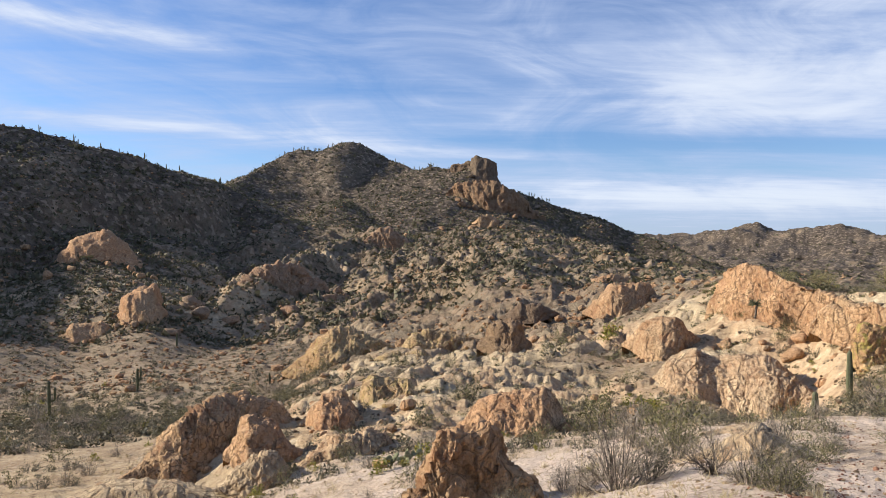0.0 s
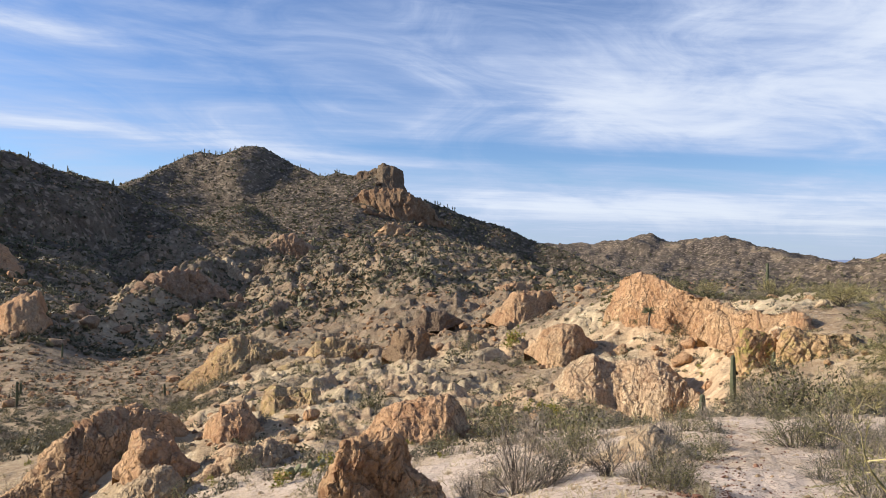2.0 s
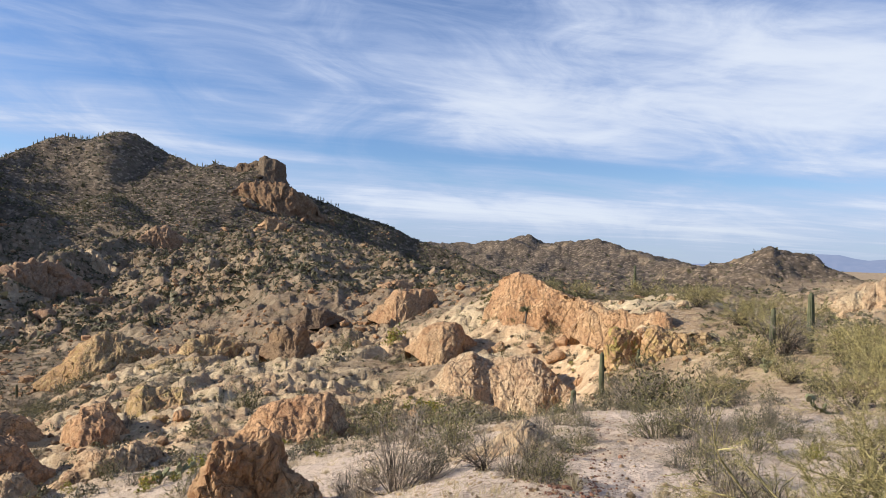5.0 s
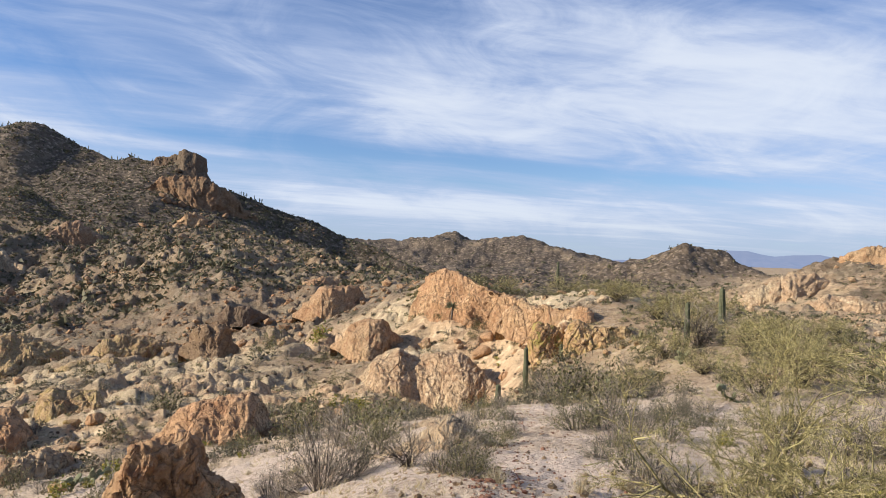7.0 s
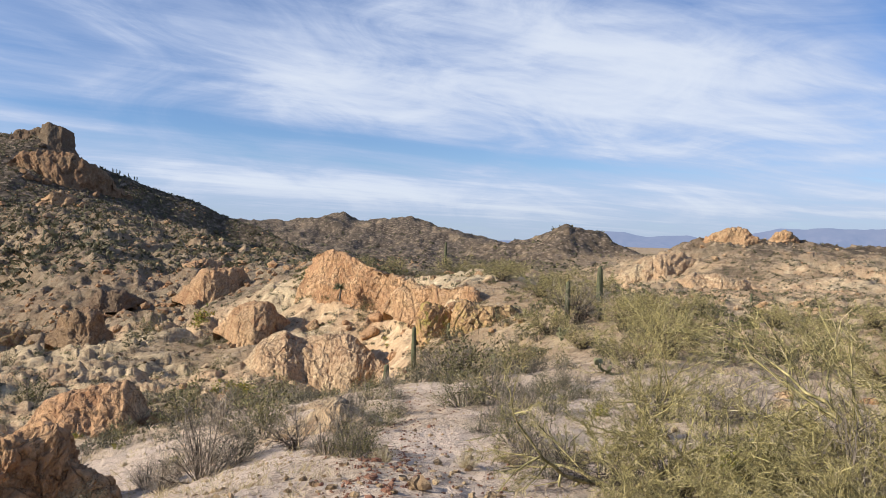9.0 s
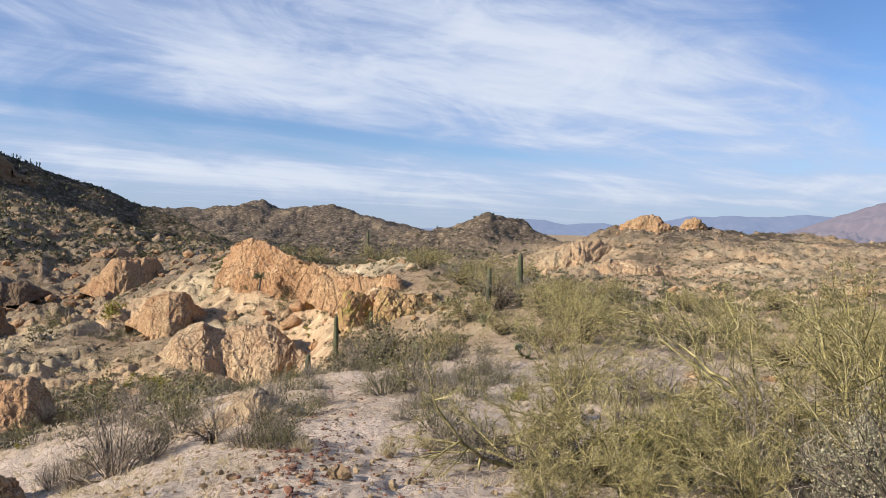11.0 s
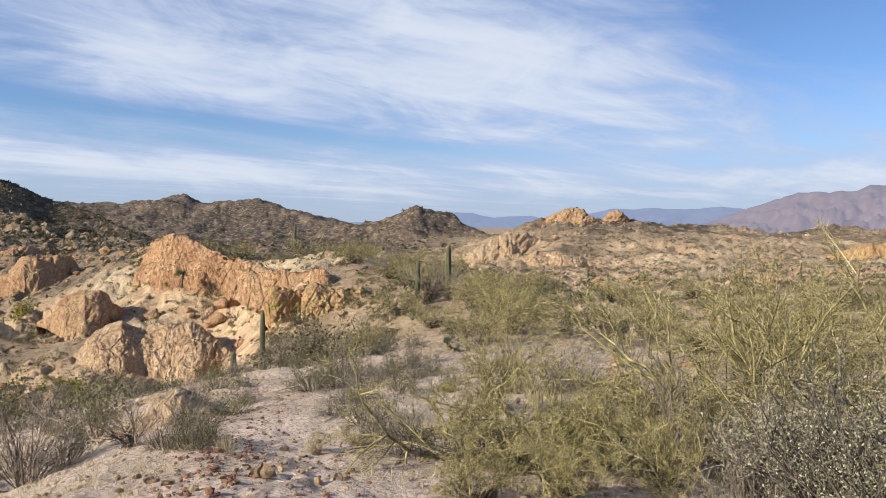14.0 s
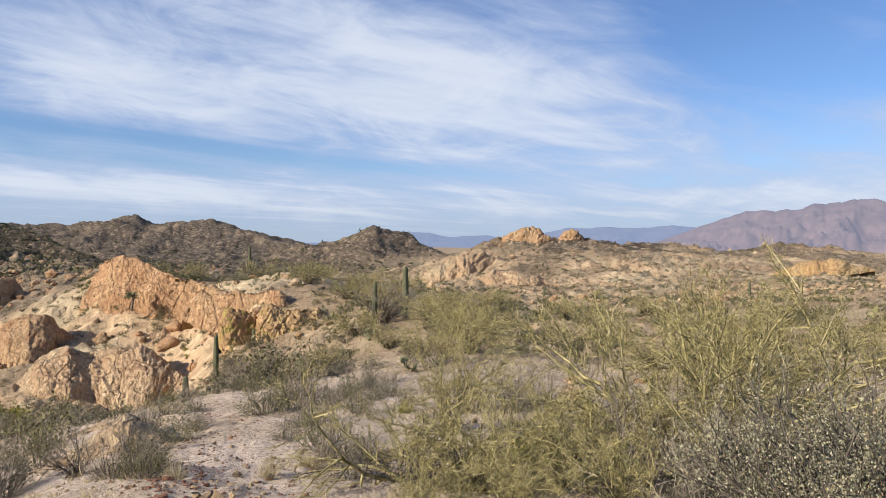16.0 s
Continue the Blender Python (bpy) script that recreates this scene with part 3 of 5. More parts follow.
    z = z + 2.0 * slabs(x, y, 70.0, 30.0, 341, window(d, 600, 1300, 30) * window(b, 16, 48, 2))
    # gullies and roughness
    z = z - np.clip(cover, 0, 1) * 4.0 * np.abs(octaves(x / 70, y / 70, 3, 61)) * np.clip((d - 200) / 100, 0, 1) * (1 - 0.3 * upper)
    far = np.clip((d - 350) / 500, 0, 1)
    z = z + (0.06 + 1.1 * cover * np.clip(d / 400, 0, 1) * (1 - 0.45 * upper)) * octaves(x / 11, y / 11, 4, 71, 0.6)
    z = z - 13 * far * cover * (np.abs(octaves(x / 150, y / 150, 4, 77)) - 0.25) * window(d, 640, 1400, 40)
    # small stuff underfoot
    z = z + 0.06 * octaves(x / 0.9, y / 0.9, 4, 81, 0.6) * np.clip(1.5 - d / 80, 0, 1) * np.clip((d - 1.5) / 3, 0, 1)
    return z, rock, cover


def mesh_from(name, verts, faces, smooth=True):
    """A mesh from arrays; faces all of one kind (n x 3 or n x 4)."""
    me = bpy.data.meshes.new(name)
    verts, faces = np.ascontiguousarray(verts, np.float32), np.ascontiguousarray(faces, np.int32)
    k = faces.shape[1]
    me.vertices.add(len(verts))
    me.vertices.foreach_set("co", verts.ravel())
    me.loops.add(faces.size)
    me.loops.foreach_set("vertex_index", faces.ravel())
    me.polygons.add(len(faces))
    me.polygons.foreach_set("loop_start", np.arange(0, faces.size, k, dtype=np.int32))
    me.polygons.foreach_set("use_smooth", np.full(len(faces), smooth))
    me.update(calc_edges=True)
    return me


GRID = {}


def sample(x, y):
    """Height, rock and cover of the ground sheet at places given as arrays."""
    x, y = np.atleast_1d(np.asarray(x, float)), np.atleast_1d(np.asarray(y, float))
    b = np.degrees(np.arctan2(x, y))
    b = np.where(b < GRID["bearings"][0], b + 360, b)
    i = np.clip(np.interp(b, GRID["bearings"], np.arange(len(GRID["bearings"]))), 0, len(GRID["bearings"]) - 1.001)
    j = np.clip(np.interp(np.hypot(x, y), GRID["rings"], np.arange(len(GRID["rings"]))), 0, len(GRID["rings"]) - 1.001)
    i0, j0 = i.astype(int), j.astype(int)
    u, v = i - i0, j - j0
    out = []
    for key in ("z", "rock", "cover"):
        g = GRID[key]
        out.append((g[i0, j0] * (1 - u) + g[i0 + 1, j0] * u) * (1 - v) + (g[i0, j0 + 1] * (1 - u) + g[i0 + 1, j0 + 1] * u) * v)
    return out


def ground_z(x, y):
    return sample(x, y)[0]


def build_ground():
    rings = np.concatenate([np.geomspace(0.6, 4, 14)[:-1], np.geomspace(4, 20, 90)[:-1], np.geomspace(20, 250, 240)[:-1],
                            np.geomspace(250, 800, 250)[:-1], np.geomspace(800, 1500, 50)[:-1], np.geomspace(1500, 4600, 24)])
    fine = np.arange(-36.0, 82.0, 0.13)
    bearings = np.concatenate([fine, np.arange(82.0, 324.0, 2.0)])
    nb, nr = len(bearings), len(rings)
    bb, rr = np.meshgrid(bearings, rings, indexing="ij")
    x, y = polar(bb, rr)
    # the broad lie of the land is smooth: work it out at every fifth place and fill in between
    ci, cj = np.unique(np.append(np.arange(0, nb, 5), nb - 1)), np.unique(np.append(np.arange(0, nr, 5), nr - 1))
    rough = base_height(*np.meshgrid(bearings[ci], rings[cj], indexing="ij"))
    part_way = np.stack([np.interp(np.arange(nr), cj, row) for row in rough])
    base = np.stack([np.interp(np.arange(nb), ci, col) for col in part_way.T], 1)
    z, rock, cover = land(x, y, base)
    GRID.update(bearings=bearings, rings=rings, z=z, rock=rock, cover=cover)
    verts = np.stack([x, y, z], -1).reshape(-1, 3)
    i = np.arange(nb)[:, None]
    j = np.arange(nr - 1)[None]
    i2 = (i + 1) % nb
    quads = np.stack([i * nr + j, i * nr + j + 1, i2 * nr + j + 1, i2 * nr + j], -1).reshape(-1, 4)
    centre = len(verts)
    verts = np.concatenate([verts, [[0, 0, z[:, 0].mean()]]])
    first = np.arange(nb) * nr
    verts[first] = verts[centre]        # the innermost ring closes in one point under the eye
    me = mesh_from("ground", verts, quads)
    for name, values in (("rock", rock), ("cover", cover)):
        at = me.attributes.new(name, "FLOAT", "POINT")
        at.data.foreach_set("value", np.append(values.ravel(), 0).astype(np.float32))
    me.materials.append(M_LAND)
    ob = new("ground", me)
    return tagged(ob, "dry desert hills and slopes of tan gravel and broken sandstone ledges", "ground", kind="structure")


build_ground()

# ---- helpers for things ----
def part(name, me, mat, parent, label=""):
    if mat is not None and not me.materials:
        me.materials.append(mat)
    ob = new(name, me)
    ob.parent = parent
    if label:
        ob["label"] = label
    return ob


def thing(name, x, y, z, label, category, group=""):
    ob = new(name)
    ob.empty_display_size = 0.2
    ob.matrix_basis = pose(x, y, z)
    return tagged(ob, label, category, group)


def gather(pieces):
    """Several (verts, faces) put into one."""
    vs, fs, k = [], [], 0
    for v, f in pieces:
        vs.append(v)
        fs.append(f + k)
        k += len(v)
    return np.concatenate(vs), np.concatenate(fs)


# ---- rock outcrops ----
ROCK_WORDS = {
    "crag": "tall orange sandstone cliff with a sheer weathered face", "ledge": "rounded orange rock ledge beside the cliff",
    "shelf": "pale eroded rock shelf with rounded hollows", "yellow_crag": "orange crag with yellow lichen and dark hollows",
    "boulder_ridge": "row of brown rounded boulders with deep clefts", "tan_ribs": "tan fluted rock ribs with yellow lichen",
    "slab": "broad smooth orange rock slab, cracked at its foot", "tan_band": "low tan rock band sloping across the hillside",
    "near_rock": "dark brown weathered rock knob with rough top", "low_rock": "low grey-tan rock hump on the slope",
    "pale_slab": "pale flat rock slab beside the trail", "spur_rocks": "rounded boulders along the rocky spur",
    "dark_rocks": "jumble of dark broken rocks on the spur", "spur_crag": "orange rounded crag at the head of the gully",
    "left_boulder": "huge brown boulder at the foot of the shaded hill", "left_slab": "bare rock slab on the shaded hillside",
    "low_slab": "low brown rock slabs above the wash", "pink_cliff": "fractured pink and tan cliff at the hill's foot",
    "white_rib": "pale diagonal rock rib on the hillside", "red_band": "reddish overhanging rock band across the hill",
    "spire": "orange rock tower on the hillside", "shoulder": "bare pinkish rock shoulder under the butte",
    "butte": "dark square rock butte on the ridge", "knob": "dark rock knob beside the butte",
    "mesa_cap": "jagged rock cap on the low ridge", "mesa_ledge": "pale layered ledge on the low ridge",
    "far_cliff": "reddish cliff on the distant hills", "canyon_rocks": "tan outcrop in the canyon slope",
    "slope_rocks": "weathered rock outcrop on the slope"}


def outcrop_mesh(line, depth, rough, seed, sheer=False):
    b, d, zb, zt = np.array(line, float).T
    px, py = polar(b, d)
    run = np.concatenate([[0], np.cumsum(np.hypot(np.diff(px), np.diff(py)))])
    length, tall = run[-1], float((zt - zb).max())
    across = np.degrees(length / d.mean())
    nu = int(np.clip(across / 0.055, 48, 260))
    nv = int(np.clip(np.degrees(tall / d.mean()) / 0.055, 18, 120))
    nv_back = max(8, nv // 3)
    pad = 0.05 * length + 0.05 * tall
    u = np.linspace(-pad, length + pad, nu)
    uc = np.clip(u, 0, length)
    ux, uy = np.interp(uc, run, px), np.interp(uc, run, py)
    rx, ry = ux / np.hypot(ux, uy), uy / np.hypot(ux, uy)
    ux, uy = ux + (u - uc) * ry, uy - (u - uc) * rx
    foot, top = np.interp(uc, run, zb), np.interp(uc, run, zt)
    # uneven skyline
    jag = octaves(u / (0.8 * tall + 0.3), u * 0 + seed * 3.7, 4, seed)
    end = np.clip(np.minimum(u + pad, length + pad - u) / ((0.12 if sheer else 0.36) * length + 1e-6), 0, 1) ** (0.5 if sheer else 0.7)
    top = foot + (top - foot + 0.09 * rough * tall * jag) * end
    high = top - foot
    # front: from below the foot up to the top; then back and down
    v1 = np.linspace(-0.35, 1, nv)[None]
    v2 = np.linspace(0, 1, nv_back + 1)[1:][None]
    lean, bow = (0.34, 1.2) if sheer else (1.15, 0.62)
    out_front = lean * high[:, None] * (1 - v1) ** bow - 0.10 * high[:, None] * np.clip(v1, 0, 1) ** 6
    z_front = foot[:, None] + high[:, None] * v1 - 0.25 * (v1 < 0) * (-v1) * tall
    out_back = -0.10 * high[:, None] - depth * (0.4 + 0.6 * np.clip(high / tall, 0, 1))[:, None] * v2
    z_back = top[:, None] - (high[:, None] + 0.5 * tall) * (0.16 * v2 + 0.84 * v2 ** 4)
    out = np.concatenate([out_front, out_back], 1)
    z = np.concatenate([z_front, z_back], 1)
    x = ux[:, None] - rx[:, None] * out
    y = uy[:, None] - ry[:, None] * out
    p = np.stack([x, y, z], -1)
    # push along the normal by blocks, flutes and grain
    du, dv = np.gradient(p, axis=0), np.gradient(p, axis=1)
    nrm = np.cross(dv, du)
    nrm /= np.linalg.norm(nrm, axis=-1, keepdims=True) + 1e-9
    facing = (nrm[..., 0] * -rx[:, None] + nrm[..., 1] * -ry[:, None] + nrm[..., 2])
    nrm *= np.where(facing < 0, -1, 1)[..., None]
    along = np.repeat(u[:, None], p.shape[1], 1)
    girth = np.cumsum(np.concatenate([np.zeros((nu, 1)), np.linalg.norm(np.diff(p, axis=1), axis=-1)], 1), 1)
    push = 0.0
    s0 = seed * 11.3
    size = max(0.42 * tall, 0.5)
    warp = 0.35 * octaves(along / size + s0, girth / size, 3, seed + 8)
    for k, amp, gap in ((1.7, 0.060, 0.05), (0.75, 0.034, 0.06), (0.30, 0.016, 0.08)):
        s = size * k
        a, g = along / (s * 0.8) + s0 + 0.35 * girth / s, girth / (s * 1.3) + s0
        wa = a + 0.38 * octaves(a * 0.9, g * 0.9, 4, seed + 3)
        wg = g + 0.38 * octaves(a * 0.9 + 9, g * 0.9, 4, seed + 4)
        f1, f2, who = cells(wa, wg, seed + 5)
        crack = np.clip((f2 - f1) / gap, 0, 1)
        # every block leans its own way, like split stone
        t1, t2 = np.modf(who * 57.31)[0] - 0.5, np.modf(who * 91.73)[0] - 0.5
        tilt = t1 * (np.sin(wa * 3.0) * 0.5) + t2 * (np.sin(wg * 3.0) * 0.5)
        push = push + amp * tall * rough * ((who - 0.5) * 1.1 + tilt * 0.9 - 0.5 * (1 - crack))
    # worn flutes that run down the face, hollows and bosses, then grain
    flute = 1 - 2.0 * np.abs(octaves(along / (0.34 * tall + 0.1) + s0 + warp, girth / (1.1 * tall + 0.1) + 0.5 * warp, 5, seed + 6, 0.55))
    push = push + 0.040 * tall * rough * flute
    push = push + 0.15 * tall * rough * octaves(along / (1.1 * tall) + s0, girth / (1.0 * tall) - s0, 3, seed + 9)
    push = push + 0.024 * tall * (0.4 + 0.6 * rough) * octaves(along / (0.10 * tall + 0.05), girth / (0.13 * tall + 0.05), 5, seed + 7, 0.68)
    fade = np.clip(end * 1.2, 0, 1)[:, None]
    p = p + nrm * (push * fade)[..., None]
    nvt = p.shape[1]
    i, j = np.arange(nu - 1)[:, None], np.arange(nvt - 1)[None]
    quads = np.stack([i * nvt + j, (i + 1) * nvt + j, (i + 1) * nvt + j + 1, i * nvt + j + 1], -1).reshape(-1, 4)
    return p.reshape(-1, 3), quads


def ball(level):
    bm = bmesh.new()
    bmesh.ops.create_icosphere(bm, subdivisions=level, radius=1.0)
    v = np.array([q.co[:] for q in bm.verts])
    f = np.array([[q.index for q in t.verts] for t in bm.faces])
    bm.free()
    return v, f


def boulder_shape(level, seed):
    v, f = ball(level)
    rng = np.random.default_rng(seed)
    cut = rng.normal(size=(13, 3))
    cut /= np.linalg.norm(cut, axis=1, keepdims=True)
    h = rng.uniform(0.42, 0.85, 13)
    reach = h[None] / np.maximum(v @ cut.T, 0.05)
    r = np.minimum(1.0, np.sort(reach, 1)[:, 0])
    v = v * r[:, None]
    if level > 2:
        n = octaves(v[:, 0] * 2 + v[:, 2] * 1.3 + seed, v[:, 1] * 2 - v[:, 2] * 1.1, 4, seed)
        v = v * (1 + 0.10 * n)[:, None]
    return v * np.array([1.0, 0.8, 0.72]), f


ROCK_COUNT = [0]
SHEER = {"crag", "ledge", "yellow_crag", "spire", "butte", "knob", "pink_cliff", "red_band", "mesa_cap", "near_rock", "shoulder"}


BLOCKS = {}


def outcrop(name, mat, depth, rough, line):
    """line: bearing, distance, foot, top at places along it. Fallen blocks lie along the foot."""
    ROCK_COUNT[0] += 1
    seed = 87 + 13 * ROCK_COUNT[0]
    v, f = outcrop_mesh(line, depth, rough, seed, name in SHEER)
    home = v.mean(0)
    home[2] = v[:, 2].min()
    ob = thing("rock_outcrop", *home, ROCK_WORDS[name], "rock")
    part("rock_face", mesh_from("rock_face", v - home, f), mat, ob)
    rng = np.random.default_rng(seed)
    b, d, zb, zt = np.array(line, float).T
    tall = float((zt - zb).max())
    for k in range(int(rng.integers(7, 12))):
        u = rng.uniform(0, len(b) - 1)
        bb, dd = np.interp(u, np.arange(len(b)), b), np.interp(u, np.arange(len(b)), d)
        dd = dd - tall * rng.uniform(0.35, 1.3)
        size = tall * rng.uniform(0.05, 0.17)
        x, y = polar(bb, dd)
        z = float(ground_z(x, y)[0])
        key = (int(rng.integers(0, 5)), mat.name)
        if key not in BLOCKS:
            BLOCKS[key] = mesh_from("block", *boulder_shape(3, 400 + key[0]))
        piece = part("block", BLOCKS[key], mat, ob)
        piece.matrix_basis = pose(x - home[0], y - home[1], z - home[2] + 0.2 * size, rng.uniform(-20, 20), rng.uniform(-20, 20), rng.uniform(0, 360)) @ Matrix.Diagonal((size, size, size, 1))


outcrop("crag", M_ORANGE, 7, 0.55, [(20.86, 97, -8.9, -2.1), (21.67, 95, -9.0, -0.7), (22.60, 93, -9.0, -0.2), (23.74, 91, -8.9, -0.4), (24.90, 89, -8.9, -1.0), (26.07, 87, -8.5, -1.5), (27.46, 85, -7.2, -2.5), (28.87, 82, -6.2, -3.2), (30.11, 79, -5.8, -3.6)])
outcrop("ledge", M_ORANGE, 5, 0.9, [(27.66, 76, -5.8, -4.3), (29.29, 73, -5.8, -3.4), (31.37, 70, -6.1, -3.0), (33.49, 68, -5.6, -2.7), (34.56, 66, -5.2, -3.0)])
outcrop("shelf", M_PALE, 9, 0.75, [(16.2, 72, -11.2, -9.8), (17.6, 70, -11.3, -7.9), (19.4, 70, -11.4, -7.5), (20.8, 70, -11.7, -8.3), (22.6, 69, -12.1, -7.9), (24.5, 68, -11.8, -7.9), (26.1, 67, -11.3, -8.6), (28.0, 64, -10.8, -9.2)])
outcrop("slab", M_ORANGE, 7, 0.5, [(14.4, 88, -9.6, -8.2), (15.6, 87, -9.6, -6.6), (17.0, 86, -9.3, -5.9), (18.3, 86, -8.9, -6.2), (19.4, 87, -8.6, -7.4)])
outcrop("yellow_crag", M_YELLOW, 3, 0.8, [(29.96, 60, -6.3, -4.7), (30.46, 60, -6.4, -3.8), (31.80, 60, -6.5, -3.6), (32.56, 60, -6.1, -4.4)])
outcrop("yellow_crag", M_LICHEN, 4, 1, [(32.86, 59, -6.0, -4.0), (33.58, 59, -6.1, -3.4), (34.79, 59, -6.1, -3.5), (35.87, 58.5, -6.1, -3.6), (36.97, 59, -6.1, -3.6), (38.20, 59, -5.9, -4.4)])
outcrop("boulder_ridge", M_BROWN, 5, 1, [(-24.74, 42, -10.8, -10.2), (-22.46, 43, -11.1, -9.2), (-20.11, 44, -11.0, -8.2), (-18.09, 46, -11.0, -7.8), (-15.60, 48, -11.0, -7.9), (-13.06, 49, -10.7, -8.2), (-11.11, 50, -11.2, -8.8)])
outcrop("boulder_ridge", M_BROWN, 4, 0.7, [(-10.90, 45, -9.8, -8.4), (-9.58, 44, -9.7, -7.1), (-8.04, 44, -9.7, -6.9), (-6.57, 45, -9.4, -7.9)])
outcrop("boulder_ridge", M_BROWN, 4, 0.8, [(-16.65, 38, -8.8, -7.9), (-15.18, 37, -8.8, -6.7), (-13.49, 37, -8.7, -7.1), (-11.55, 36, -8.3, -7.9)])
outcrop("tan_ribs", M_LICHEN, 4, 0.8, [(-7.15, 55, -11.6, -9.5), (-6.03, 54, -11.4, -7.9), (-4.24, 54, -11.3, -8.1), (-2.67, 53, -10.8, -7.8), (-1.08, 54, -10.8, -8.9)])
outcrop("slab", M_ORANGE, 5, 0.55, [(0.05, 38, -8.8, -7.3), (2.08, 37, -8.8, -6.4), (3.88, 36, -8.6, -5.9), (6.12, 36, -8.8, -5.6), (7.91, 36, -8.6, -5.2), (9.23, 37, -8.4, -5.8), (10.20, 38, -8.0, -6.6)])
outcrop("tan_band", M_ROCK, 3, 1.3, [(-17.27, 30, -7.9, -7.6), (-14.76, 30, -7.7, -6.9), (-12.20, 30.5, -7.8, -6.7)])
outcrop("tan_band", M_ROCK, 3, 1.3, [(-11.33, 31, -7.8, -6.9), (-8.26, 31.5, -7.7, -6.5), (-5.59, 32, -7.5, -6.5), (-3.79, 33, -7.5, -6.7)])
outcrop("near_rock", M_BROWN, 2, 1.1, [(-2.44, 14, -3.3, -2.9), (-1.31, 14, -3.4, -2.6), (-0.18, 14.2, -3.5, -2.0), (1.63, 14.3, -3.5, -2.0), (3.43, 14.4, -3.6, -2.2), (5.45, 14.2, -3.5, -2.8), (7.24, 14, -3.3, -3.0)])
outcrop("low_rock", M_ROCK, 3, 0.7, [(-27.65, 33, -8.7, -8.3), (-24.74, 32, -8.6, -8.0), (-21.68, 31, -8.5, -7.9), (-16.85, 30, -8.5, -8.0)])
outcrop("pale_slab", M_PALE, 3, 0.5, [(14.00, 22, -5.1, -4.8), (18.17, 21, -4.5, -3.9), (21.37, 20, -3.8, -3.2), (24.06, 19, -3.2, -2.6), (27.01, 19, -3.1, -2.7)])
outcrop("pale_slab", M_PALE, 2, 0.8, [(18.31, 15.5, -2.7, -2.6), (21.17, 15, -2.5, -2.2), (23.60, 14.5, -2.3, -1.7), (25.73, 14.2, -2.1, -1.8), (27.32, 14, -2.1, -1.9)])
outcrop("spur_rocks", M_LICHEN, 8, 1, [(-12.11, 150, -23.6, -20.4), (-11.11, 150, -23.1, -18.2), (-9.80, 150, -22.7, -16.6), (-8.26, 150, -21.6, -15.0), (-5.59, 150, -20.8, -15.8), (-3.79, 150, -20.0, -17.5)])
outcrop("spur_rocks", M_LICHEN, 8, 1, [(-4.24, 142, -20.8, -17.7), (-2.89, 142, -20.6, -16.1), (-1.54, 143, -19.6, -14.9), (0.72, 144, -18.9, -14.7), (2.76, 146, -17.7, -15.2)])
outcrop("dark_rocks", M_DARK, 6, 1.2, [(4.78, 168, -14.3, -12.4), (6.12, 168, -14.2, -11.3), (7.46, 168, -13.9, -11.0), (9.01, 168, -13.4, -11.9)])
outcrop("dark_rocks", M_UMBER, 5, 1.1, [(2.98, 112, -13.4, -11.4), (4.33, 112, -13.4, -9.3), (5.45, 112, -13.3, -8.9), (6.79, 112, -13.1, -10.9)])
outcrop("spur_crag", M_ORANGE, 8, 0.8, [(11.42, 162, -12.2, -9.4), (12.50, 162, -12.2, -6.7), (14.00, 163, -11.9, -5.4), (15.69, 164, -11.3, -6.1), (17.35, 166, -10.4, -7.6)])
outcrop("left_boulder", M_BROWN, 14, 0.7, [(-24.74, 250, -25.3, -19.6), (-23.91, 250, -25.9, -13.4), (-22.65, 250, -26.5, -10.9), (-21.49, 250, -26.7, -11.1), (-20.90, 250, -26.1, -17.5)])
outcrop("left_slab", M_BROWN, 16, 0.5, [(-29.73, 330, -12.8, -7.1), (-27.47, 335, -11.7, 5.5), (-25.29, 335, -13.4, 9.1), (-23.23, 330, -15.3, 1.9), (-21.76, 322, -15.1, -8.7)])
outcrop("low_slab", M_BROWN, 9, 0.6, [(-28.70, 240, -26.7, -23.0), (-27.29, 240, -27.4, -20.8), (-25.48, 240, -27.9, -20.0), (-24.18, 240, -27.5, -23.2)])
outcrop("pink_cliff", M_PINK, 14, 1, [(-20.90, 262, -29.0, -23.2), (-19.51, 266, -30.1, -18.9), (-17.68, 285, -33.4, -21.2), (-16.02, 296, -35.1, -14.9), (-14.34, 305, -35.8, -9.3), (-13.06, 310, -35.7, -5.2), (-11.33, 312, -34.7, -7.2), (-10.02, 312, -33.9, -16.2), (-8.26, 315, -32.5, -26.3)])
outcrop("white_rib", M_PALE, 6, 0.8, [(-10.37, 384, -3.4, 4.4), (-9.14, 375, -8.2, -0.3), (-8.04, 366, -15.2, -6.6), (-7.15, 360, -19.4, -11.5), (-6.26, 355, -20.3, -16.4)])
outcrop("red_band", M_PINK, 16, 0.9, [(-5.81, 430, 3.4, 10.5), (-4.33, 428, 0.4, 13.5), (-3.12, 424, -3.0, 6.0), (-1.76, 415, -11.7, 2.7), (0.27, 405, -19.4, -0.5), (2.53, 400, -22.6, -8.7), (4.33, 398, -23.7, -13.6), (6.03, 395, -24.0, -19.1)])
outcrop("spire", M_ORANGE, 12, 1, [(2.17, 480, 6.6, 16.5), (2.98, 480, 5.9, 26.3), (3.52, 481, 5.9, 27.8), (4.33, 482, 6.6, 23.3), (5.23, 485, 7.4, 14.3)])
outcrop("shoulder", M_UMBER, 16, 0.9, [(0.72, 606, 47.6, 54.8), (2.76, 592, 31.1, 59.1), (4.33, 585, 24.3, 55.1), (6.35, 585, 21.4, 44.4), (7.68, 590, 26.1, 30.8)])
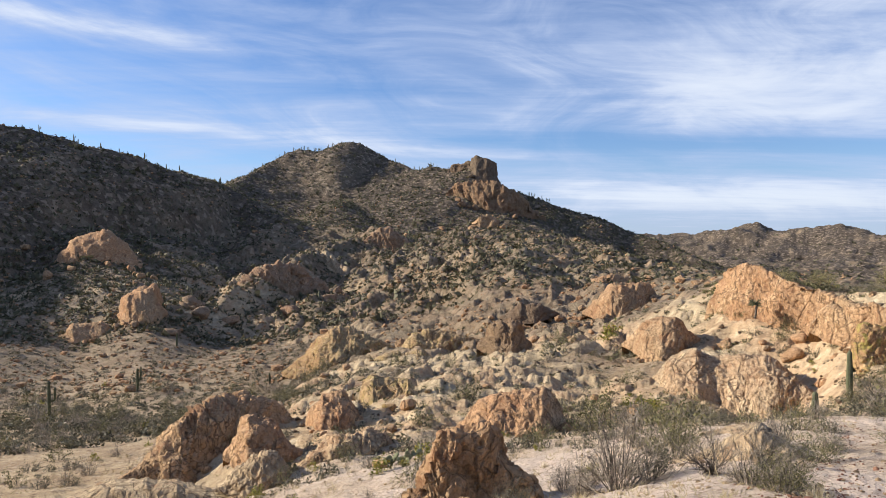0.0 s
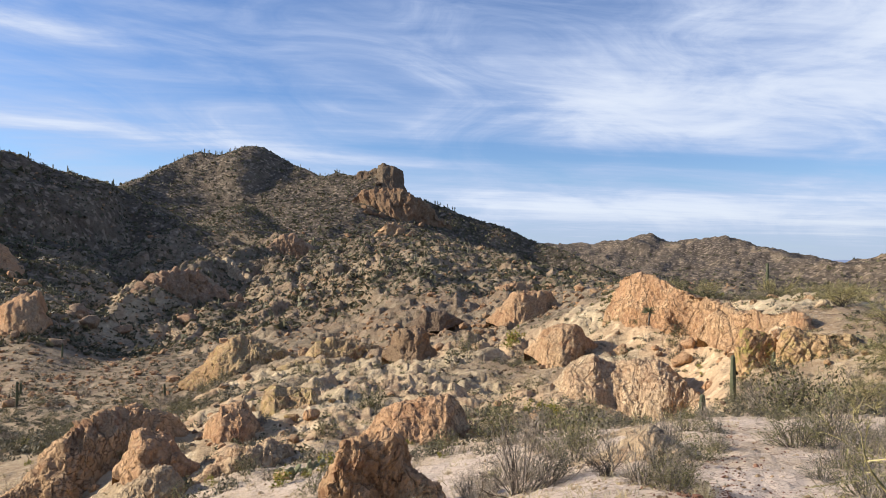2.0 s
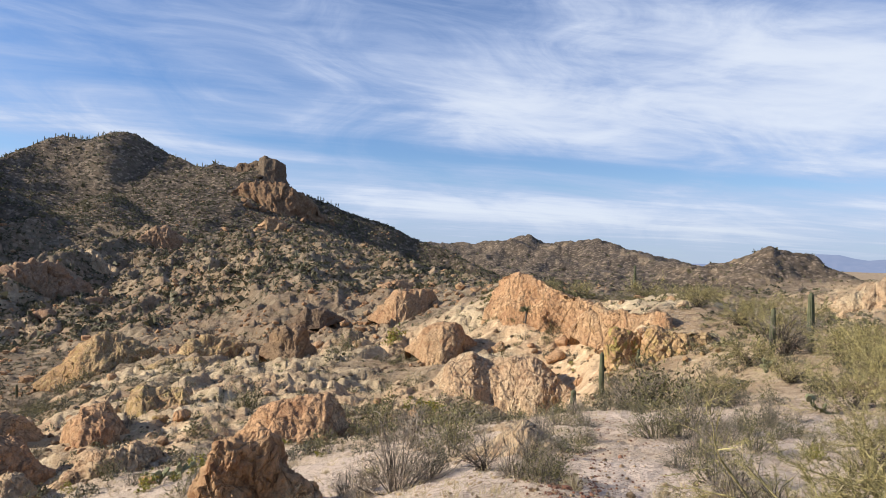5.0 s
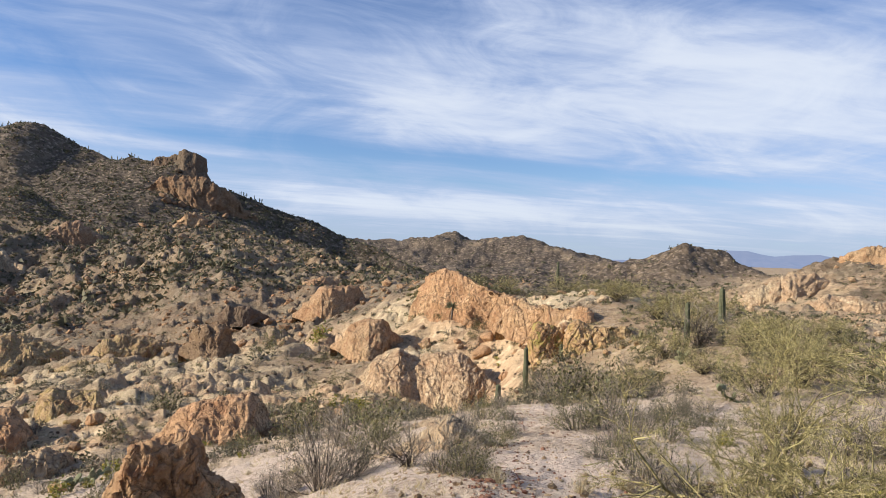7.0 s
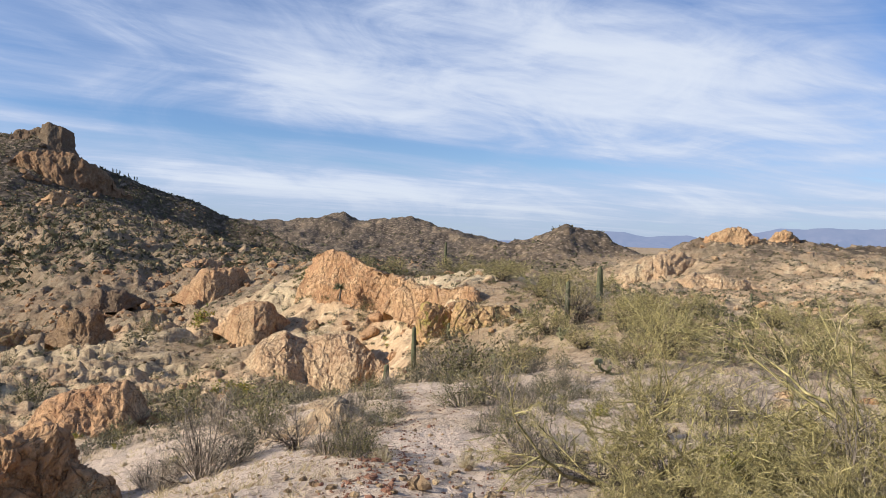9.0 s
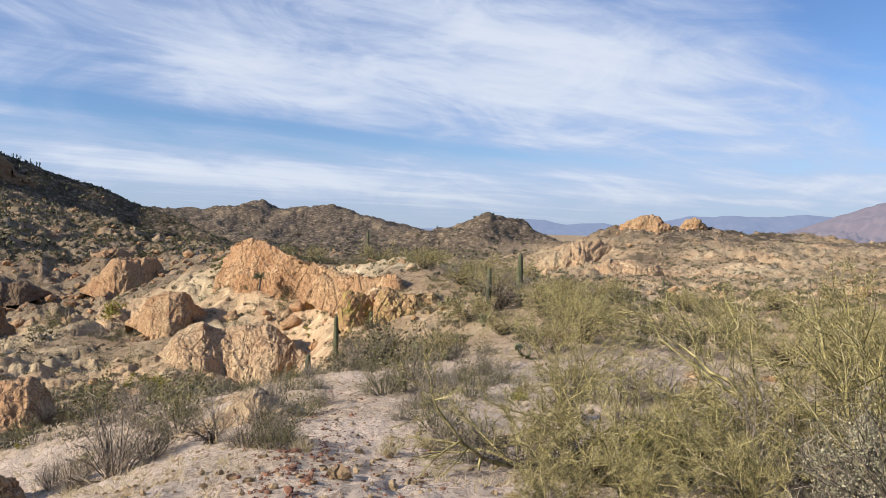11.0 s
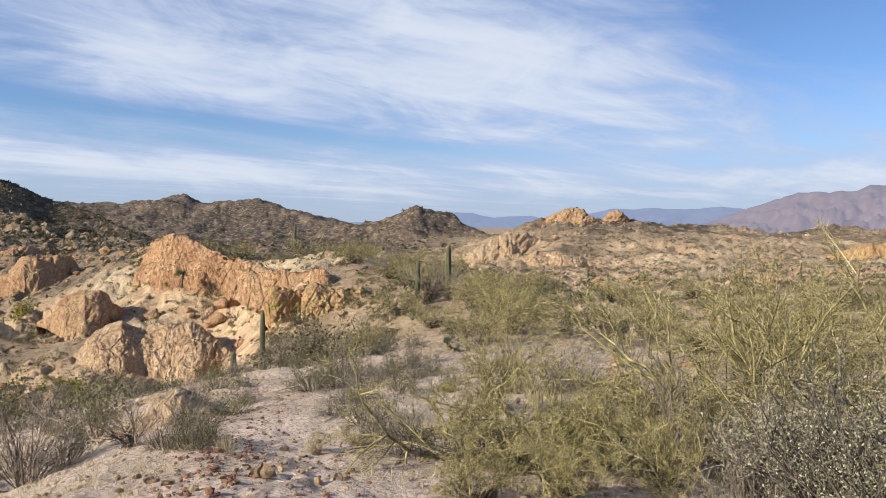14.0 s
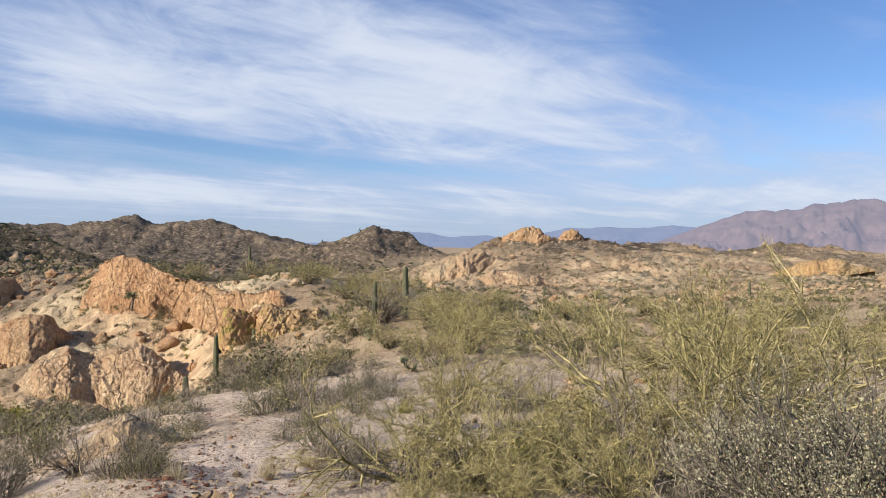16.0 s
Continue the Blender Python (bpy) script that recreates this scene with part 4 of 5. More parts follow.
outcrop("butte", M_DARK, 17, 0.35, [(2.26, 650, 67.8, 83.2), (2.62, 645, 64.2, 86.1), (3.52, 642, 57.8, 83.6), (4.20, 642, 55.8, 79.0), (4.42, 646, 57.1, 67.2)])
outcrop("knob", M_DARK, 10, 1, [(0.50, 668, 73.9, 78.1), (1.27, 664, 73.5, 81.8), (2.35, 658, 72.8, 82.1)])
outcrop("mesa_cap", M_ORANGE, 9, 1.2, [(51.26, 268, 1.1, 2.8), (52.38, 266, 1.6, 5.8), (53.50, 265, 1.6, 7.2), (54.61, 265, 1.7, 7.9), (55.63, 266, 1.7, 3.6)])
outcrop("mesa_cap", M_BROWN, 8, 1.2, [(55.85, 276, 1.3, 3.4), (56.60, 275, 1.3, 6.7), (57.26, 275, 1.4, 8.0), (58.04, 277, 1.4, 4.0)])
outcrop("mesa_ledge", M_PALE, 8, 1.1, [(44.74, 232, -10.8, -8.6), (46.77, 234, -9.3, -4.2), (49.03, 236, -6.7, -1.5), (51.27, 240, -3.7, 0.8)])
outcrop("mesa_ledge", M_PALE, 7, 1.1, [(48.59, 190, -9.1, -6.9), (50.84, 190, -9.5, -5.0), (53.53, 190, -9.4, -5.5), (55.97, 190, -8.8, -6.9)])
outcrop("mesa_ledge", M_PALE, 6, 0.9, [(74.34, 150, -9.5, -7.4), (76.09, 150, -9.3, -5.1), (77.79, 150, -9.0, -4.7), (80.38, 150, -8.7, -4.8), (82.83, 152, -8.4, -6.0)])
outcrop("mesa_ledge", M_LICHEN, 7, 1.2, [(72.13, 225, -5.7, -3.5), (73.96, 222, -5.4, -1.7), (76.07, 222, -4.9, -1.8), (77.76, 224, -4.2, -2.4)])
outcrop("canyon_rocks", M_ROCK, 12, 1, [(6.35, 330, -7.9, -3.7), (7.91, 326, -10.8, -2.1), (9.67, 322, -11.6, -3.6), (11.20, 322, -10.0, -6.5)])
outcrop("canyon_rocks", M_ORANGE, 12, 1, [(9.67, 250, -15.6, -12.1), (10.98, 246, -16.2, -9.5), (12.50, 246, -15.5, -7.2), (14.42, 250, -13.4, -8.0), (16.11, 256, -11.3, -8.6)])
outcrop("slope_rocks", M_LICHEN, 6, 1, [(-6.48, 120, -18.9, -17.0), (-4.69, 118, -18.8, -15.7), (-1.99, 118, -18.2, -15.1), (0.27, 120, -17.6, -16.4)])


def scatter(rng, count, b_range, d_range, power=1.0):
    """Bearings and distances, thinner with distance as power grows."""
    b = rng.uniform(*b_range, count)
    d = d_range[0] * (d_range[1] / d_range[0]) ** (rng.uniform(0, 1, count) ** power)
    return b, d


def build_boulders():
    shapes = []
    for k in range(7):
        v, f = boulder_shape(4 if k < 3 else 3, 300 + k)
        shapes.append(mesh_from("boulder", v, f))
    rng = np.random.default_rng(5)
    b, d = scatter(rng, 900, (-32, 80), (16, 150), 0.9)
    x, y = polar(b, d)
    z, rock, _ = sample(x, y)
    mats = [M_ROCK, M_ORANGE, M_BROWN, M_PALE, M_LICHEN]
    made = {}
    count = 0
    for k in range(len(b)):
        if rng.uniform() > rock[k] * 1.1 or count > 120:
            continue
        count += 1
        size = d[k] * rng.uniform(0.004, 0.013) + 0.12
        shape, mat = int(rng.integers(0, 7)), int(rng.choice(5, p=[0.4, 0.2, 0.2, 0.12, 0.08]))
        key = (shape, mat)
        if key not in made:
            me = shapes[shape].copy()
            me.materials.append(mats[mat])
            made[key] = me
        ob = new("boulder", made[key])
        ob.matrix_basis = pose(x[k], y[k], z[k] + size * 0.12, rng.uniform(-15, 15), rng.uniform(-15, 15), rng.uniform(0, 360)) @ Matrix.Diagonal((size, size, size * rng.uniform(0.7, 1.2), 1))
        tagged(ob, ["tan weathered boulder lying on the slope", "orange weathered boulder lying on the slope", "brown weathered boulder lying on the slope",
                    "pale weathered boulder lying on the slope", "lichen-covered boulder lying on the slope"][mat], "boulder", "boulders on the slope")


def loose(name, count, b_range, d_range, size, mat, label, seed, power=1.0, need=None, grow=0.0):
    """Countless small stones in one mesh."""
    rng = np.random.default_rng(seed)
    b, d = scatter(rng, count, b_range, d_range, power)
    x, y = polar(b, d)
    z, rock, cover = sample(x, y)
    if need is not None:
        keep = need(b, d, rock, rng.uniform(0, 1, count))
        x, y, z, d = x[keep], y[keep], z[keep], d[keep]
    n = len(x)
    shapes = [boulder_shape(1, seed + 31 * q) for q in range(6)]
    pieces = []
    pick = rng.integers(0, 6, n)
    for q in range(6):
        sel = np.where(pick == q)[0]
        if not len(sel):
            continue
        v, f = shapes[q]
        s = size * np.exp(rng.normal(0, 0.5, len(sel))) * (1 + grow * d[sel])
        a = rng.uniform(0, 2 * np.pi, len(sel))
        c, sn = np.cos(a)[:, None], np.sin(a)[:, None]
        vx = v[None, :, 0] * c - v[None, :, 1] * sn
        vy = v[None, :, 0] * sn + v[None, :, 1] * c
        vv = np.stack([vx * s[:, None] + x[sel][:, None], vy * s[:, None] + y[sel][:, None], v[None, :, 2] * s[:, None] * 0.9 + (z[sel] + 0.25 * s)[:, None]], -1)
        ff = f[None] + (np.arange(len(sel)) * len(v))[:, None, None]
        pieces.append((vv.reshape(-1, 3), ff.reshape(-1, 3)))
    v, f = gather(pieces)
    me = mesh_from(name, v, f, smooth=False)
    me.materials.append(mat)
    return tagged(new(name, me), label, "stones", kind="stuff")


build_boulders()
loose("trail_stones", 12000, (22, 40), (4.5, 22), 0.017, M_RED, "small rusty red stones strewn along the trail", 41,
      need=lambda b, d, r, u: u < 0.9 * np.exp(-((b - 26.8 - 0.12 * d) / 2.0) ** 2) * (octaves(b / 1.6, d / 1.2, 2, 92) > 0.0) + 0.06)
loose("loose_stones", 3200, (-32, 80), (5, 70), 0.028, M_ROCK, "loose tan stones on the gravel slope", 42, grow=0.012)
loose("dark_stones", 4200, (-12, 34), (34, 170), 0.13, M_DARK, "dark broken stones scattered on the spur", 43, grow=0.004,
      need=lambda b, d, r, u: octaves(b / 3.0, np.log(d) * 9, 2, 91) > 0.15)
loose("hillside_rocks", 7000, (-34, 30), (150, 640), 0.40, M_BROWN, "broken rocks scattered over the hillsides", 44, grow=0.0012)
loose("ridge_rocks", 2600, (38, 82), (90, 330), 0.32, M_PALE, "pale broken rocks scattered over the low ridge", 45, grow=0.001)


# ---- distance ----
def mountain(name, line, foot_z, mat, label, spread, seed, wrinkle):
    b, d, z = np.array(line, float).T
    nb, nr = 420, 60
    bb = np.linspace(b[0], b[-1], nb)
    dd, zz = np.interp(bb, b, d), np.interp(bb, b, z)
    zz = zz + 0.05 * (zz - foot_z) * octaves(bb / 1.6, bb * 0 + seed, 4, seed)
    v = np.linspace(0, 1, nr)[None]
    dist = dd[:, None] - spread * (1 - v)
    h = foot_z - 12 + (zz[:, None] - foot_z + 12) * v ** 1.35
    wx, wy = polar(bb[:, None] + 0 * v, dist)
    fold = np.abs(octaves(wx / 420, wy / 420, 5, seed + 2, 0.55))
    h = h - wrinkle * (zz[:, None] - foot_z) * fold * np.sin(np.pi * v)
    x, y = polar(bb[:, None] + 0 * v, dist)
    back = np.stack([*polar(bb, dd + 250), np.full(nb, foot_z - 20)], -1)[:, None]
    p = np.concatenate([np.stack([x, y, h], -1), back], 1)
    n2 = nr + 1
    i, j = np.arange(nb - 1)[:, None], np.arange(n2 - 1)[None]
    quads = np.stack([i * n2 + j, (i + 1) * n2 + j, (i + 1) * n2 + j + 1, i * n2 + j + 1], -1).reshape(-1, 4)
    me = mesh_from(name, p.reshape(-1, 3), quads)
    me.materials.append(mat)
    tagged(new(name, me), label, "mountain", kind="structure")


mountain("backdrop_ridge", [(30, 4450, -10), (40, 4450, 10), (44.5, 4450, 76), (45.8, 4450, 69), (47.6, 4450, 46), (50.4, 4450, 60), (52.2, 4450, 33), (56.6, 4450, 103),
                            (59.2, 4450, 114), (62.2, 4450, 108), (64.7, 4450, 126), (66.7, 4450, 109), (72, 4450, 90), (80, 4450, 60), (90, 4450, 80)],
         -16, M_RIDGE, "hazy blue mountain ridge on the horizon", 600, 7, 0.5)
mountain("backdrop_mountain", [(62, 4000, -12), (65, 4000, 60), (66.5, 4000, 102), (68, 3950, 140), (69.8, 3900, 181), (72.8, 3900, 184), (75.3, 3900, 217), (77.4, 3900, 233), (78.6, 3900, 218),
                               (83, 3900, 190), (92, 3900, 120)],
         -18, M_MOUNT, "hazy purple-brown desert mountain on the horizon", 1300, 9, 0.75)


# ---- plants: pieces ----
def unit(v):
    return v / (np.linalg.norm(v, axis=-1, keepdims=True) + 1e-9)


def blades(a, b, width, rng):
    """Thin tapering twigs from a to b, each one bent triangle pair."""
    n = len(a)
    along = b - a
    side = unit(np.cross(along, rng.normal(size=(n, 3)))) * (0.5 * np.reshape(width, (-1, 1)))
    mid = a + 0.5 * along + 0.08 * np.linalg.norm(along, axis=1, keepdims=True) * rng.normal(size=(n, 3))
    v = np.stack([a - side, a + side, mid + side * 0.8, b, mid - side * 0.8], 1).reshape(-1, 3)
    k = np.arange(n)[:, None] * 5
    f = np.concatenate([k + [[0, 1, 2]], k + [[0, 2, 4]], k + [[4, 2, 3]]])
    return v, f


def leaves(p, size, rng, long_=1.7, up=0.0):
    """Small pointed leaves at p, one diamond of two triangles each."""
    n = len(p)
    way = unit(rng.normal(size=(n, 3)) + np.array([0, 0, up]))
    side = unit(np.cross(way, rng.normal(size=(n, 3))))
    s = (np.asarray(size) * np.exp(rng.normal(0, 0.25, n)))[:, None]
    v = np.stack([p, p + way * s * long_ * 0.5 + side * s * 0.5, p + way * s * long_, p + way * s * long_ * 0.5 - side * s * 0.5], 1).reshape(-1, 3)
    k = np.arange(n)[:, None] * 4
    return v, np.concatenate([k + [[0, 1, 2]], k + [[0, 2, 3]]])


def tube(points, radii, sides=5):
    p = np.asarray(points, float)
    way = unit(np.gradient(p, axis=0))
    ref = np.where(np.abs(way[:, 2:3]) > 0.9, np.array([[1.0, 0, 0]]), np.array([[0, 0, 1.0]]))
    s1 = unit(np.cross(way, ref))
    s2 = np.cross(way, s1)
    a = np.linspace(0, 2 * np.pi, sides, endpoint=False)
    ring = np.cos(a)[None, :, None] * s1[:, None] + np.sin(a)[None, :, None] * s2[:, None]
    v = (p[:, None] + ring * np.asarray(radii)[:, None, None]).reshape(-1, 3)
    f = []
    for i in range(len(p) - 1):
        for j in range(sides):
            q, w = i * sides + j, i * sides + (j + 1) % sides
            f += [(q, w, w + sides), (q, w + sides, q + sides)]
    return v, np.array(f)


def bend(p, way, length, rng, steps=5, wander=0.22, rise=0.08):
    """A branch's line: it wanders and turns up a little."""
    pts, way = [np.array(p, float)], unit(np.array(way, float))
    for _ in range(steps):
        way = unit(way + wander * rng.normal(size=3) + np.array([0, 0, rise]))
        pts.append(pts[-1] + way * length / steps)
    return np.array(pts)


def fork(pts, count, length, rng, spread=0.9, start=0.3, steps=4, wander=0.22, rise=0.08):
    """Branches off a line."""
    out = []
    for k in range(count):
        f = start + (1 - start) * (k + rng.uniform(0, 1)) / count
        f = min(f, 0.999) * (len(pts) - 1)
        i = int(f)
        p = pts[i] + (f - i) * (pts[i + 1] - pts[i])
        way = unit(unit(pts[i + 1] - pts[i]) + spread * rng.normal(size=3) * 0.7)
        out.append(bend(p, way, length * rng.uniform(0.7, 1.25), rng, steps, wander, rise))
    return out


def tree_meshes(seed, height, limbs=5, n1=8, n2=8, twigs=12, lean=(0, 0, 0), width=0.005, twig_len=0.12, rise=0.05, spread=1.0, steep=1.3):
    """Palo verde and its like: trunk, limbs, fine green twigs."""
    rng = np.random.default_rng(seed)
    trunk = bend((0, 0, -0.15), np.array([0, 0, 1.0]) + np.array(lean), 0.16 * height, rng, 4, 0.15)
    r0 = 0.025 * height
    wood_t, wood_l, green = [tube(trunk, np.linspace(r0 * 1.25, r0, 5), 7)], [], []
    bases, tips, sub_a, sub_b = [], [], [], []
    for k in range(limbs):
        a = 2 * np.pi * (k + rng.uniform(-0.35, 0.35)) / limbs
        way = np.array([np.cos(a) * spread, np.sin(a) * spread, rng.uniform(0.35, steep)]) + np.array(lean) * 1.2
        limb = bend(trunk[rng.integers(1, 5)], way, height * rng.uniform(0.5, 0.8), rng, 7, 0.22, rise)
        wood = []
        for br in fork(limb, n1, height * 0.40, rng, 0.9, 0.2, 5, 0.14, rise):
            wood.append(mesh_from("branch", *tube(br, np.linspace(r0 * 0.32, r0 * 0.09, 6), 4)))
            for sub in fork(br, n2, height * 0.24, rng, 0.9, 0.15, 3, 0.13, rise):
                sub_a.append(sub[0])
                sub_b.append(sub[-1])
                f = rng.uniform(0.1, 1.0, twigs) ** 0.6 * 2.99
                i = f.astype(int)
                p = sub[i] + (f - i)[:, None] * (sub[i + 1] - sub[i])
                w = unit(unit(sub[i + 1] - sub[i]) + 0.75 * rng.normal(size=(twigs, 3)) + np.array([0, 0, 0.04]))
                bases.append(p)
                tips.append(p + w * (twig_len * np.exp(rng.normal(0, 0.4, twigs)))[:, None])
        wood_l.append((mesh_from("limb", *tube(limb, np.linspace(r0 * 0.68, r0 * 0.16, 8), 6)), wood, limb))
    bases, tips = np.concatenate(bases), np.concatenate(tips)
    green.append(blades(np.array(sub_a), np.array(sub_b), width * 1.9, rng))
    green.append(blades(bases, tips, width, rng))
    # finer side twigs
    pick = rng.integers(0, len(bases), int(len(bases) * 0.7))
    p = bases[pick] + rng.uniform(0.3, 0.95, (len(pick), 1)) * (tips[pick] - bases[pick])
    w = unit(unit(tips[pick] - bases[pick]) + 0.8 * rng.normal(size=(len(pick), 3)))
    green.append(blades(p, p + w * twig_len * 0.6, width * 0.8, rng))
    # dead wood inside the crown, coloured near black to deepen its inner shade
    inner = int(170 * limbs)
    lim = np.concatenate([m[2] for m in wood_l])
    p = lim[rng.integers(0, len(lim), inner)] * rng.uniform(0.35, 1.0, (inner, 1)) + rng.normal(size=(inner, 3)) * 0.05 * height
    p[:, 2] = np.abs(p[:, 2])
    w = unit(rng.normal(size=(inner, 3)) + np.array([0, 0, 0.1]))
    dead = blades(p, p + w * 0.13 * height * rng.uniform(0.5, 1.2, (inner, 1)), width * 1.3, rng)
    return mesh_from("trunk", *gather(wood_t)), [m[:2] for m in wood_l], mesh_from("crown", *gather(green), smooth=False), mesh_from("dead_wood", *dead, smooth=False)


def shrub_meshes(seed, width, height, stems, twigs, leaf_count, leaf_size, twig_w=0.006, upright=0.5, open_=0.35):
    """A desert shrub about 1 across: stems from one root, fine twigs, small leaves."""
    rng = np.random.default_rng(seed)
    a = rng.uniform(0, 2 * np.pi, stems)
    lift = rng.uniform(upright * 0.3, 1.0, stems)
    out = np.sqrt(np.maximum(1 - lift ** 2, 0.02))
    reach = rng.uniform(0.6, 1.0, stems)[:, None]
    tip = np.stack([np.cos(a) * out * width * 0.5, np.sin(a) * out * width * 0.5, lift * height], -1) * reach
    root = np.stack([np.cos(a), np.sin(a), np.zeros(stems) - 0.6], -1) * 0.06 * width
    wood = [blades(root, tip, 0.014, rng)]
    pick = rng.integers(0, stems, twigs)
    f = rng.uniform(open_, 1.0, (twigs, 1))
    p = root[pick] + f * (tip[pick] - root[pick]) + rng.normal(size=(twigs, 3)) * 0.03 * width
    way = unit(unit(tip[pick] - root[pick]) + 1.0 * rng.normal(size=(twigs, 3)) + np.array([0, 0, 0.12]))
    q = p + way * (0.20 * height * rng.uniform(0.5, 1.4, (twigs, 1)))
    fine = [blades(p, q, twig_w, rng)]
    if leaf_count:
        pick = rng.integers(0, twigs, leaf_count)
        at = p[pick] + rng.uniform(0.2, 1.05, (leaf_count, 1)) * (q[pick] - p[pick])
        fine.append(leaves(at, leaf_size, rng))
    return mesh_from("woody_base", *gather(wood), smooth=False), mesh_from("foliage", *gather(fine), smooth=False)


def place_tree(name, meshes, mats, b, d, label, category, turn=0.0, size=1.0, group=""):
    x, y = polar(b, d)
    ob = thing(name, x, y, float(ground_z(x, y)[0]) - 0.03, label, category, group)
    ob.matrix_basis = ob.matrix_basis @ pose(0, 0, 0, 0, 0, turn) @ Matrix.Scale(size, 4)
    part("trunk", meshes[0], mats[0], ob)
    for limb, branches in meshes[1]:
        bough = part("limb", limb, mats[1], ob)
        for branch in branches:
            part("branch", branch, mats[1], bough)
    tagged(part("crown", meshes[2], mats[2], ob), kind="stuff")
    tagged(part("dead_wood", meshes[3], M_DEAD_SHADE, ob, "dead wood coloured near black to deepen the shade inside the crown"), kind="stuff")
    return ob


# ---- palo verdes and larger shrubs near the trail ----
PALO_WOOD = (M_BARK_GREEN, M_BARK_GREEN, M_PALO)
PALO_LOW = tree_meshes(11, 1.6, 7, 5, 5, 40, (-0.55, 0.0, -0.35), 0.0046, 0.085, 0.0)
PALO_BUSHY = tree_meshes(17, 1.25, 8, 5, 5, 40, (0, 0, -0.1), 0.0044, 0.072, 0.02)
PALO_TALL = tree_meshes(50, 2.7, 13, 7, 6, 50, (0, 0, -0.1), 0.0064, 0.125, 0.0, 1.2, 1.05)
PALO_SLIM = tree_meshes(13, 2.0, 6, 6, 5, 36, (0, 0, 0.2), 0.0048, 0.09, 0.08, 0.6)
PALO_FAR = [tree_meshes(14 + k, 2.9, 7, 5, 5, 22, (0.1 * k - 0.1, 0, 0), 0.012, 0.16, 0.02) for k in range(3)]
for words, meshes, b, d, turn, size in [
        ("low spreading palo verde with arching yellow-green branches beside the trail", PALO_LOW, 46.6, 7.6, 25, 1.15),
        ("low spreading palo verde with arching yellow-green branches beside the trail", PALO_LOW, 42.8, 9.6, 5, 0.7),
        ("low bushy palo verde with dense green twigs", PALO_BUSHY, 51.0, 6.9, 190, 0.95),
        ("low bushy palo verde with dense green twigs", PALO_BUSHY, 57.6, 7.6, 290, 0.8),
        ("low bushy palo verde with dense green twigs", PALO_BUSHY, 62.6, 6.2, 130, 0.62),
        ("low bushy palo verde with dense green twigs", PALO_BUSHY, 48.0, 5.2, 60, 0.42),
        ("low bushy palo verde with dense green twigs", PALO_BUSHY, 54.5, 5.4, 310, 0.5),
        ("tall palo verde with a broad yellow-green crown", PALO_TALL, 67.6, 9.6, 200, 1.05),
        ("broad palo verde with long sweeping green twigs", PALO_BUSHY, 60.5, 10.5, 160, 1.05),
        ("broad palo verde with long sweeping green twigs", PALO_BUSHY, 64.0, 8.4, 80, 0.9),
        ("slender upright palo verde with bright green stems", PALO_SLIM, 70.0, 7.6, 75, 0.98),
        ("slender palo verde with pale bare stems", PALO_SLIM, 48.2, 13.0, 20, 0.85)]:
    place_tree("palo_verde", meshes, PALO_WOOD, b, d, words, "tree", turn, size)
for k, (b, d, s) in enumerate([(49.5, 31, 1.0), (47.2, 27, 0.7), (37.8, 33, 0.55), (46.5, 44, 1.05), (42.2, 58, 1.1),
                               (39.5, 66, 1.1), (36.5, 78, 1.1), (37.5, 98, 1.2), (32.5, 112, 1.5), (34.5, 118, 1.1), (41, 92, 1.3), (44, 84, 1.2), (57.5, 36, 0.8), (60, 43, 1.0),
                               (64, 30, 0.8), (68.5, 26, 0.7), (74, 27, 0.7), (79, 30, 0.8), (56.8, 62, 0.9), (63, 70, 1.0), (71, 66, 1.0), (51.5, 70, 0.9), (28, 125, 1.2), (25.5, 122, 0.9),
                               (48.2, 39, 0.8), (51.0, 42, 0.7), (66.2, 34, 0.8), (70.2, 32, 0.75), (72.6, 38, 0.85),
                               (76.5, 40, 0.9), (47.5, 56, 0.9), (50.2, 60, 0.9), (58.8, 54, 0.9), (65.8, 52, 0.95), (69.4, 47, 0.9), (43.0, 36, 0.6), (40.2, 46, 0.8), (80.5, 48, 0.9)]):
    place_tree("palo_verde", PALO_FAR[k % 3], PALO_WOOD, b, d, "grey-green palo verde tree among the desert shrubs", "tree", 67 * k, s, "palo verdes among the shrubs")
BARE = tree_meshes(31, 3.2, 6, 6, 6, 5, (0, 0, 0), 0.012, 0.2, 0.10)
for b, d, s, turn in [(42.6, 48, 1.05, 30), (33.4, 38, 0.62, 100), (24.2, 13, 0.26, 10), (20.5, 12.5, 0.28, 200), (31.0, 41, 0.5, 300)]:
    place_tree("bare_tree", BARE, (M_BARK_GREY, M_BARK_GREY, M_DRY), b, d, "leafless grey desert tree with dark twisted branches", "tree", turn, s)

# ---- shrubs ----
def variants(seed, count, *shape):
    """Fine plants for close by, coarser ones for farther off."""
    w, h, stems, twigs, n_leaf, leaf, twig_w, upright, open_ = shape
    near = [shrub_meshes(seed + k, w, h, stems, twigs, n_leaf, leaf, twig_w, upright, open_) for k in range(count)]
    far = [shrub_meshes(seed + 5 + k, w, h, stems // 2, twigs // 3, n_leaf // 3, leaf * 1.8, twig_w * 2.2, upright, open_) for k in range(count)]
    return near, far


